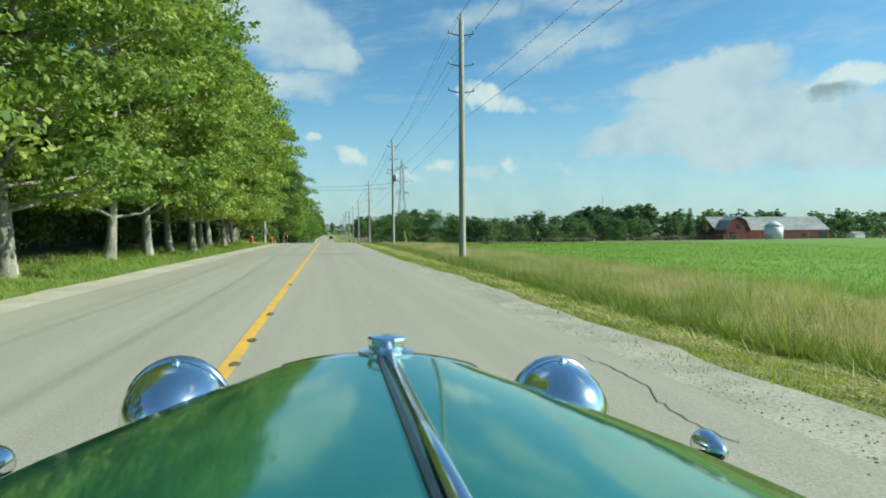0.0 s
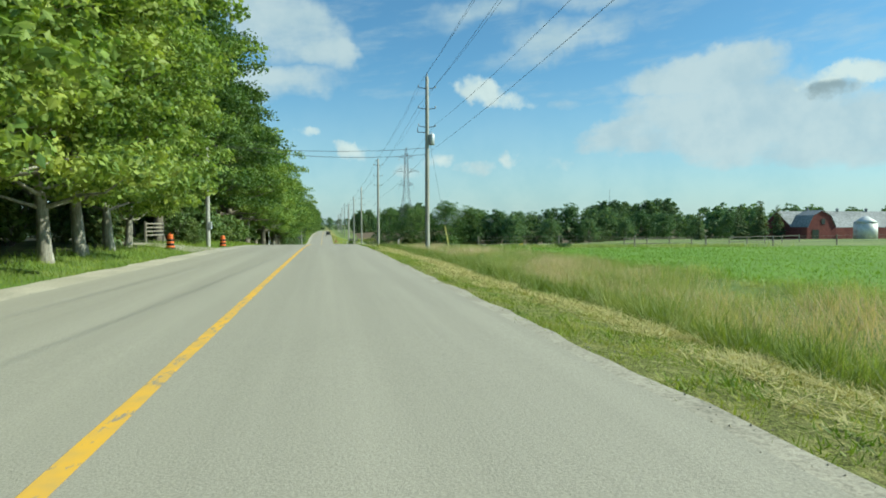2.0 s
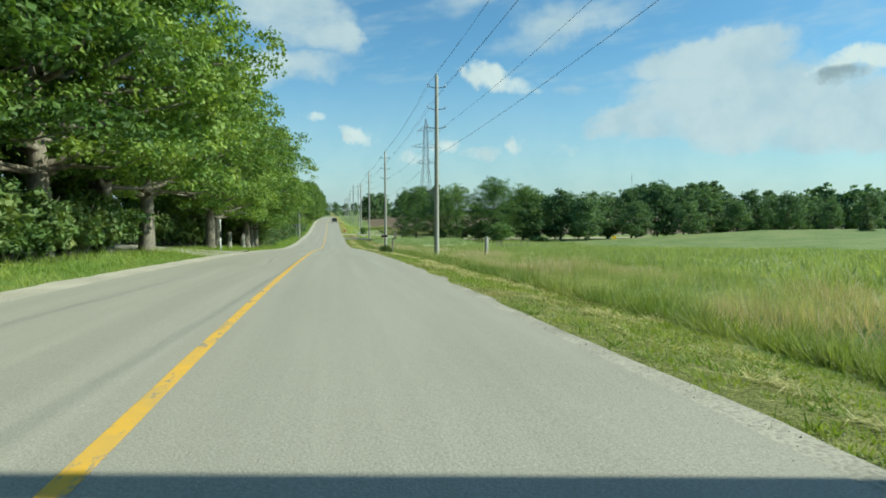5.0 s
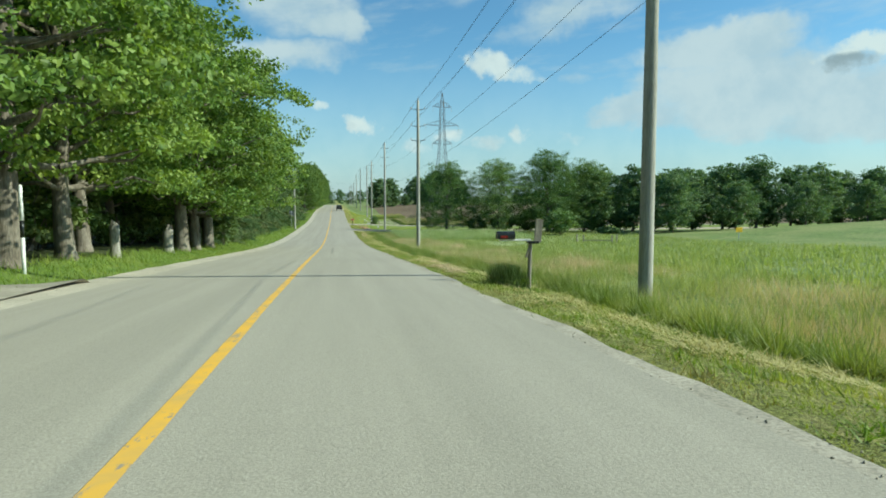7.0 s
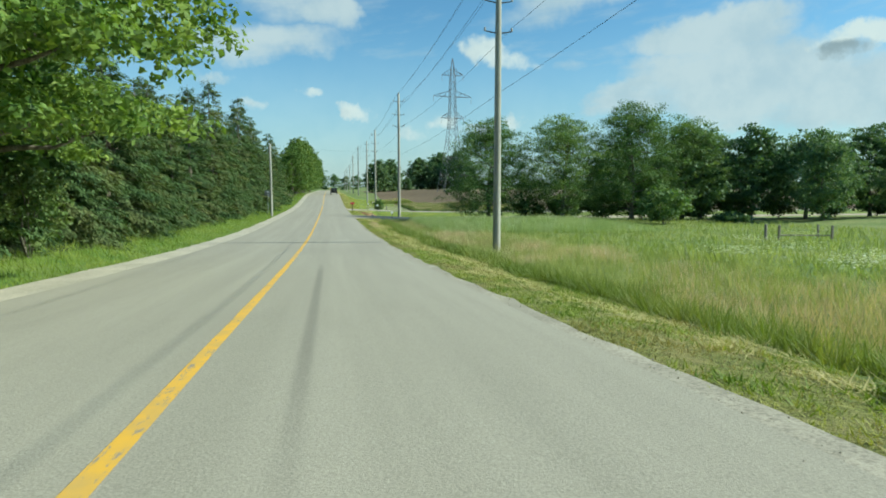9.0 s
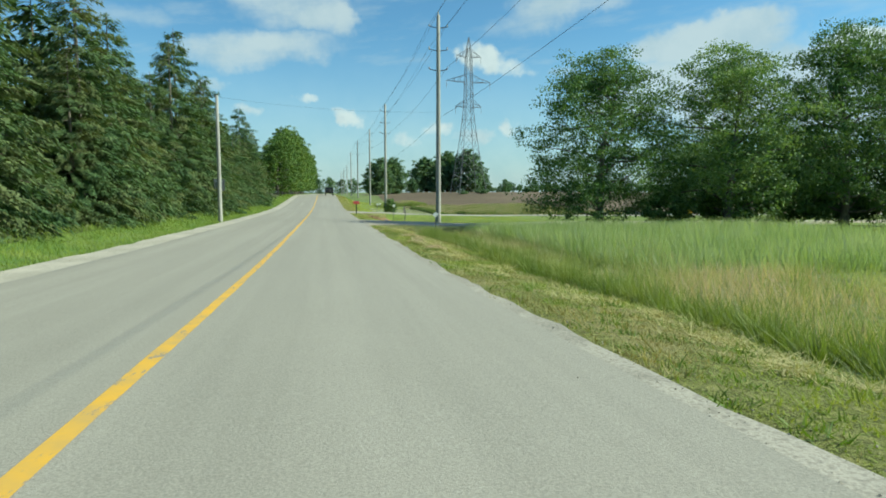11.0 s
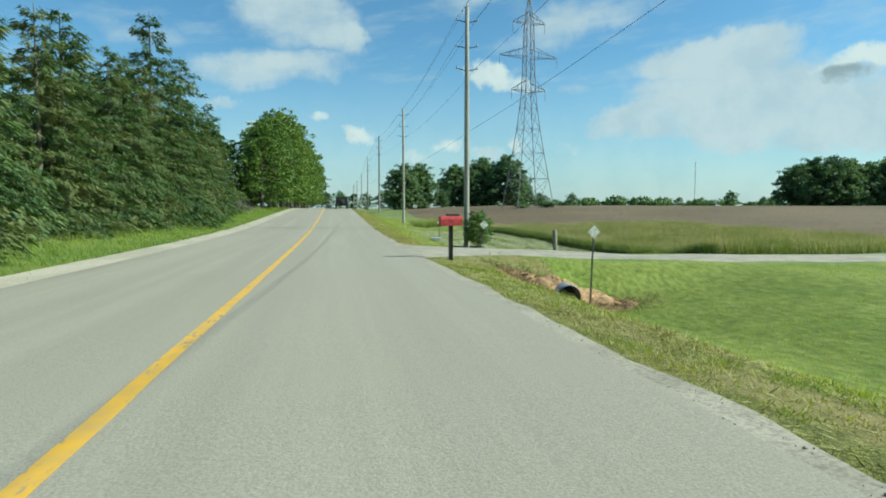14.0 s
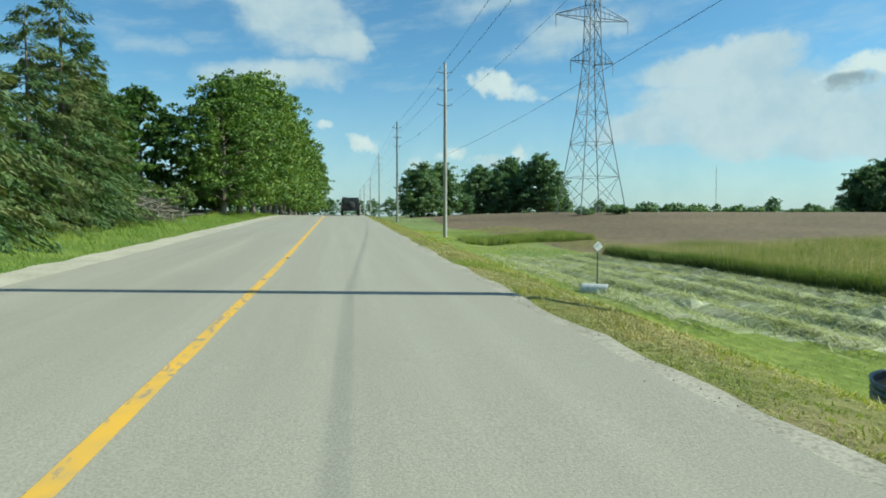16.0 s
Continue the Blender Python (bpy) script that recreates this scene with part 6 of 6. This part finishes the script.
fence_post(26.4, 178.8, 1.0, 0.09, POST_WOOD, "dark old wooden post in the meadow", 3)
fence_post(32.4, 181.5, 0.9, 0.07, POST_WOOD, "dark old wooden post in the meadow", -3)


def road_sign(x, y):
    s = empty("road_sign", x, y, gz(x, y))
    bm = bmesh.new()
    box(bm, 0, 0, 1.3, 0.07, 0.05, 3.2, 0.006)
    part("post", bm, STEEL, s)
    bm = bmesh.new()
    box(bm, 0, 0.04, 2.45, 0.78, 0.012, 1.0, 0.004)
    part("plate", bm, AGED_STEEL, s, "grey back of a sign plate")
    bm = bmesh.new()
    for z in (2.15, 2.75):
        box(bm, 0, 0.028, z, 0.5, 0.014, 0.05, 0.003)
    part("brace", bm, STEEL, s)
    return tagged(s, "road sign turned away on a thin post", "road sign")


road_sign(-7.7, 227.0)
sgn = empty("yellow_sign", 46.8, 179.6, gz(46.8, 179.6))
bm = bmesh.new()
rod(bm, (0, 0, -0.3), (0, 0, 1.3), 0.04, 0.04)
part("post", bm, STEEL, sgn)
bm = bmesh.new()
box(bm, 0, -0.05, 1.25, 0.85, 0.02, 0.55, 0.01)
part("plate", bm, SIGN_YELLOW, sgn)
tagged(sgn, "small yellow sign plate on a post in the meadow", "sign")
square = empty("yellow_sign", 31.5, 226.5, gz(31.5, 226.5))
bm = bmesh.new()
rod(bm, (0, 0, -0.3), (0, 0, 1.0), 0.04, 0.04)
part("post", bm, STEEL, square)
bm = bmesh.new()
box(bm, 0, -0.05, 0.9, 0.52, 0.02, 0.48, 0.01)
part("plate", bm, SIGN_YELLOW, square)
tagged(square, "small square yellow sign on a lawn beside trees", "sign")
# guy cable of the pole with the transformer, in its pale yellow guard
guy_top, guy_foot = Vector((8.0, 81.3, gz(7.88, 81.3) + 9.6)), Vector((9.75, 81.3, gz(9.75, 81.3)))
cable(guy_top, guy_foot, 0.0, 0.008, "steel guy cable holding a utility pole", "guy_cable")
bm = bmesh.new()
rod(bm, guy_foot, guy_foot.lerp(guy_top, 0.2), 0.045, 0.035, 8)
tagged(part("guy_guard", bm, GUARD), "pale yellow plastic guard on a guy cable", "cable guard")

# planter ring and shrub at a pole
planter = empty("metal_planter", 8.4, 263.1, gz(8.6, 263.9))
bm = bmesh.new()
ridged = [(1.12 + 0.022 * (k % 2), -0.1 + 0.045 * k) for k in range(13)]
lathe(bm, ridged + [(1.15, 0.455), (1.12, 0.46), (1.095, 0.44), (1.09, 0.2)], 40)
part("ring", bm, AGED_STEEL, planter, "corrugated galvanised ring")
bm = bmesh.new()
lathe(bm, [(1.1, 0.2), (1.1, 0.33), (0.5, 0.38), (0.0, 0.4)], 24)
part("soil", bm, DIRT, planter)
tagged(planter, "low round corrugated galvanised planter on a lawn", "planter")
vine = bush("climbing_shrub", 190, 2.5, 1.0, LANELEAF, 190, 40, 0.045, "dense green shrub growing in a metal planter")
vine.matrix_basis = pose(9.08, 262.95, gz(8.6, 263.9) + 0.32)
low = bush("low_shrub", 191, 1.0, 1.6, FARLEAF, 60, 22, 0.12, "low dark clump of weeds in the meadow")
spread_out([low], [(42, 205, 1.2), (44, 351, 1.3), (39, 352, 1.0), (6.4, 36, 0.28), (6.3, 17, 0.26), (11, 86.5, 0.5), (14, 87, 0.4), (22, 88, 0.45)], "meadow shrubs")

# brush pile by the spruces
heap = empty("brush_pile", -11.5, 293, gz(-11.5, 293))
rng = np.random.default_rng(77)
bm = bmesh.new()
for k in range(260):
    a, q = rng.random() * 2 * pi, rng.random() ** 0.6
    c = Vector((cos(a) * q * 3.2, sin(a) * q * 2.2, 1.3 * (1 - q * q) * rng.random() + 0.05))
    d = Vector(rng.normal(size=3) * np.array([0.7, 0.7, 0.25]))
    rod(bm, c - d, c + d, 0.03, 0.015, 4, caps=False)
tagged(part("branch", bm, POST_WOOD, heap), kind="stuff")
tagged(heap, "low tan heap of dead cut branches", "brush pile")

# ---------------------------------------------------------------- the farm


def gabled(name, x, y, w, d, eave, ridge, wall, roof, label, gambrel=False, along="x", category="barn", doors=()):
    """A barn with its walls, roof and openings; w along x, d along y."""
    b = empty(name, x, y, gz(x, y) - 0.2)
    half = (d if along == "x" else w) / 2
    length = (w if along == "x" else d) / 2
    if gambrel:
        prof = [(-half, eave), (-half * 0.62, eave + (ridge - eave) * 0.7), (0, ridge), (half * 0.62, eave + (ridge - eave) * 0.7), (half, eave)]
    else:
        prof = [(-half, eave), (0, ridge), (half, eave)]

    def at(e, q, z):
        return (e, q, z) if along == "x" else (q, e, z)
    for e in (-1, 1):
        bm = bmesh.new()
        outline = [(-half, -0.5)] + prof + [(half, -0.5)]
        near = [bm.verts.new(at(e * length, q, z)) for q, z in outline]
        deep = [bm.verts.new(at(e * (length + 0.16), q, z)) for q, z in outline]
        bm.faces.new(near), bm.faces.new(deep)
        for i in range(len(outline)):
            k = (i + 1) % len(outline)
            bm.faces.new((near[i], near[k], deep[k], deep[i]))
        part("end_wall", bm, wall, b)
    for q in (-half, half):
        bm = bmesh.new()
        c = at(0, q, eave / 2 - 0.25)
        sx = at(2 * length, 0.15, eave + 0.5)
        box(bm, c[0], c[1], c[2], sx[0], sx[1], sx[2])
        part("side_wall", bm, wall, b)
    for (q0, z0), (q1, z1) in zip(prof, prof[1:]):
        bm = bmesh.new()
        n = 2 * max(4, int(2 * length / 0.8))
        rows = []
        for k in range(n + 1):
            e, rib = -length - 0.4 + (2 * length + 0.8) * k / n, 0.04 * (k % 2)
            rows.append([bm.verts.new(at(e, q, z + dz)) for q, z, dz in ((q0, z0, 0.1 + rib), (q1, z1, 0.1 + rib), (q1, z1, 0.04), (q0, z0, 0.04))])
        for r0, r1 in zip(rows, rows[1:]):
            for i in range(4):
                bm.faces.new((r0[i], r0[(i + 1) % 4], r1[(i + 1) % 4], r1[i]))
        bm.faces.new(rows[0]), bm.faces.new(rows[-1])
        part("roof", bm, roof, b)
    for dx, dy, dz, sx, sy, sz in doors:
        bm = bmesh.new()
        box(bm, dx, dy, dz, sx, sy, sz, 0.02)
        part("door", bm, GLASS_DARK, b)
    return tagged(b, label, category)


gabled("barn", 129, 171.5, 37, 11, 3.0, 7.0, BARN_RED, ROOF_GREY, "large red barn with a long grey metal roof", False, "x",
       doors=((2, -5.6, 1.3, 2.2, 0.12, 2.2), (10, -5.6, 1.4, 1.4, 0.12, 1.0), (16.5, -5.6, 1.3, 2.6, 0.12, 2.4)))
gabled("barn_wing", 113.6, 163.4, 7.6, 5.0, 3.0, 6.9, BARN_RED, ROOF_GREY, "red barn wing with a rounded gambrel gable", True, "y",
       doors=((-1.6, -2.7, 1.3, 1.8, 0.1, 2.4), (0.4, -2.7, 4.4, 1.0, 0.1, 1.3)))
for vx in (119.0, 127.5, 136.0):
    vent = empty("roof_vent", vx, 171.5, gz(129, 171.5) + 6.85)
    bm = bmesh.new()
    lathe(bm, [(0.3, -0.1), (0.3, 0.5), (0.42, 0.55), (0.42, 0.62), (0.0, 0.95)], 12)
    part("cowl", bm, ROOF_GREY, vent)
    tagged(vent, "small grey round ridge vent on a barn roof", "roof vent", "barn vents")
gabled("small_shed", 155, 164, 3.2, 3, 1.5, 2.2, WHITE, ROOF_GREY, "small white shed at the field's edge", False, "x", "shed")
silo = empty("silo", 122.3, 157.5, gz(122.3, 157.5) - 0.1)
bm = bmesh.new()
lathe(bm, [(2.4, 0.0), (2.4, 3.8)], 24)
part("wall", bm, PALE_STEEL, silo, smooth=True)
bm = bmesh.new()
lathe(bm, [(2.5, 3.75), (1.6, 4.5), (0.35, 5.3), (0.0, 5.35)], 24)
part("roof", bm, PALE_STEEL, silo, smooth=True)
tagged(silo, "pale round metal grain bin beside a barn", "silo")

# pale flower heads in the meadow
rng = np.random.default_rng(31)
heads = []
for cx, cy, n in ((12.4, 161.8, 320), (12.2, 156.4, 420), (15.5, 163, 200), (19, 170, 160), (14.2, 158.5, 160), (24, 173, 120)):
    heads.append(np.stack([cx + rng.normal(size=n) * 0.5, cy + rng.normal(size=n) * 0.5], -1))
p = np.concatenate(heads)
z = land(p[:, 0], p[:, 1]) + 0.55 + 0.25 * rng.random(len(p))
c = np.stack([p[:, 0], p[:, 1], z], -1)
tri = c[:, None, :] + rng.normal(size=(len(p), 4, 3)) * np.array([0.03, 0.03, 0.01])
quads = np.concatenate([tri, ], 0).reshape(-1, 3)
tagged(mesh_ob("meadow_flowers", quads.tolist(), np.arange(len(quads)).reshape(-1, 4).tolist(), FLOWER), "clusters of pale meadow flower heads", "flowers", kind="stuff")

# tar patches and cracks in the asphalt
TAR = mottled("old_tar", (0.1, 0.094, 0.08), (0.16, 0.15, 0.125), 2.0, 14.0, 0.8, bumpy=0.004)


def tar_patch(x, y, w, l, seed):
    rng = np.random.default_rng(seed)
    verts = [(x, y, float(road_z(y)) + 0.0215)]
    for i in range(14):
        a = 2 * pi * i / 14
        r = 0.75 + 0.4 * rng.random()
        px, py = x + cos(a) * w * r, y + sin(a) * l * r
        verts.append((px, py, float(road_z(py)) + 0.0205))
    faces = [(0, 1 + i, 1 + (i + 1) % 14) for i in range(14)]
    return tagged(mesh_ob("tar_patch", verts, faces, TAR), "small dark tar patch on the road", "tar patch", "tar patches", "structure")


def crack(points, w, name="road_crack"):
    verts, faces = [], []
    fine = []
    for (x0, y0), (x1, y1) in zip(points, points[1:]):
        n = max(2, int(math.hypot(x1 - x0, y1 - y0) / 0.09))
        fine += [(x0 + (x1 - x0) * k / n, y0 + (y1 - y0) * k / n) for k in range(n)]
    for k, (x, y) in enumerate(fine):
        j = 0.1 * noise.noise((x * 1.7, y * 1.7, 4.0)) + 0.06 * noise.noise((x * 6, y * 6, 2.0)) + 0.02 * noise.noise((x * 19, y * 19, 2.0))
        ww = 0.45 * w * (0.6 + 0.8 * abs(noise.noise((x * 3, y * 3, 8.0))))
        z = float(road_z(y)) + 0.0165
        verts += [(x + j - ww, y + j, z), (x + j + ww, y + j, z)]
        if k:
            a = 2 * k - 2
            faces.append((a, a + 1, a + 3, a + 2))
    return tagged(mesh_ob(name, verts, faces, TAR), "thin dark sealed crack in the asphalt", "crack", "road cracks", "structure")


for k, (ty, tl) in enumerate(((6.1, 0.16), (7.4, 0.2), (9.7, 0.3), (15.0, 0.4), (70, 0.3), (74.5, 0.4), (272, 0.3))):
    tar_patch(CENTRE + 0.06, ty, 0.06, tl * 0.7, k)
crack([(1.95, 3.2), (2.02, 4.1), (2.17, 5.0), (2.1, 6)], 0.016)
crack([(2.1, 19.6), (2.08, 21.4), (2.0, 23), (2.06, 27), (2.0, 29)], 0.012)
crack([(-2.35, 105), (-2.48, 107.4), (-2.56, 108.6), (-2.7, 110), (-2.58, 112)], 0.04)

# loose stones on the driveway mouth
rng = np.random.default_rng(404)
bm = bmesh.new()
for k in range(900):
    x, y = 2.7 + 6 * rng.random() ** 1.3, 214.6 + 7.2 * rng.random()
    r = 0.004 + 0.009 * rng.random() ** 4
    bmesh.ops.create_icosphere(bm, subdivisions=1, radius=r, matrix=pose(x, y, gz(x, y) + 0.024 + r * 0.3, rng.random() * 180, rng.random() * 180, 0) @ Matrix.Diagonal((1, 0.75, 0.6, 1)))
tagged(part("loose_stones", bm, SANDY), "small grey stones strewn over a sandy driveway", "stones", kind="stuff")
weeds = bush("roadside_weeds", 195, 0.3, 0.45, GREEN, 40, 24, 0.022, "leafy green weeds at a driveway's edge")
spread_out([weeds], [(4.3, 222.7, 0.6), (4.7, 222.5, 0.5), (5.1, 222.4, 0.35), (3.9, 222.9, 0.35), (4.5, 111, 0.6), (4.3, 148, 0.7), (4.6, 46, 0.6), (4.9, 63, 0.7), (5.3, 84, 0.6), (4.0, 126.7, 1.1), (4.25, 126.9, 1.2)], "verge weeds")

# crumbs of gravel along the road's edges
rng = np.random.default_rng(505)
n = 12000
x = np.where(rng.random(n) < 0.8, 2.6 + 0.2 * rng.normal(size=n), -5.7 + 0.35 * rng.normal(size=n))
y = 2 + 330 * rng.random(n)
near = rng.random(n) < 0.3
y[near], x[near] = 2 + 22 * rng.random(near.sum()), 2.75 + 0.25 * rng.normal(size=near.sum())
r = 0.004 + 0.011 * rng.random(n) ** 3
octa = np.array(((1, 0, 0), (0, 1, 0), (-1, 0, 0), (0, -1, 0), (0, 0, 0.8), (0, 0, -0.8)))
turn = rng.random(n) * 2 * pi
body = np.stack([octa[None, :, 0] * np.cos(turn)[:, None] - 0.7 * octa[None, :, 1] * np.sin(turn)[:, None],
                 octa[None, :, 0] * np.sin(turn)[:, None] + 0.7 * octa[None, :, 1] * np.cos(turn)[:, None],
                 np.repeat(octa[None, :, 2], n, 0)], -1) * r[:, None, None]
body += np.stack([x, y, np.maximum(land(x, y) - 0.03, road_z(y) + 0.004) + 0.4 * r], -1)[:, None, :]
tris = np.array(((0, 1, 4), (1, 2, 4), (2, 3, 4), (3, 0, 4), (1, 0, 5), (2, 1, 5), (3, 2, 5), (0, 3, 5)))
faces = (tris[None] + 6 * np.arange(n)[:, None, None]).reshape(-1, 3)
tagged(mesh_ob("gravel_crumbs", body.reshape(-1, 3).tolist(), faces.tolist(), GRAVEL), "small loose gravel crumbs at the road's edges", "gravel", kind="stuff")
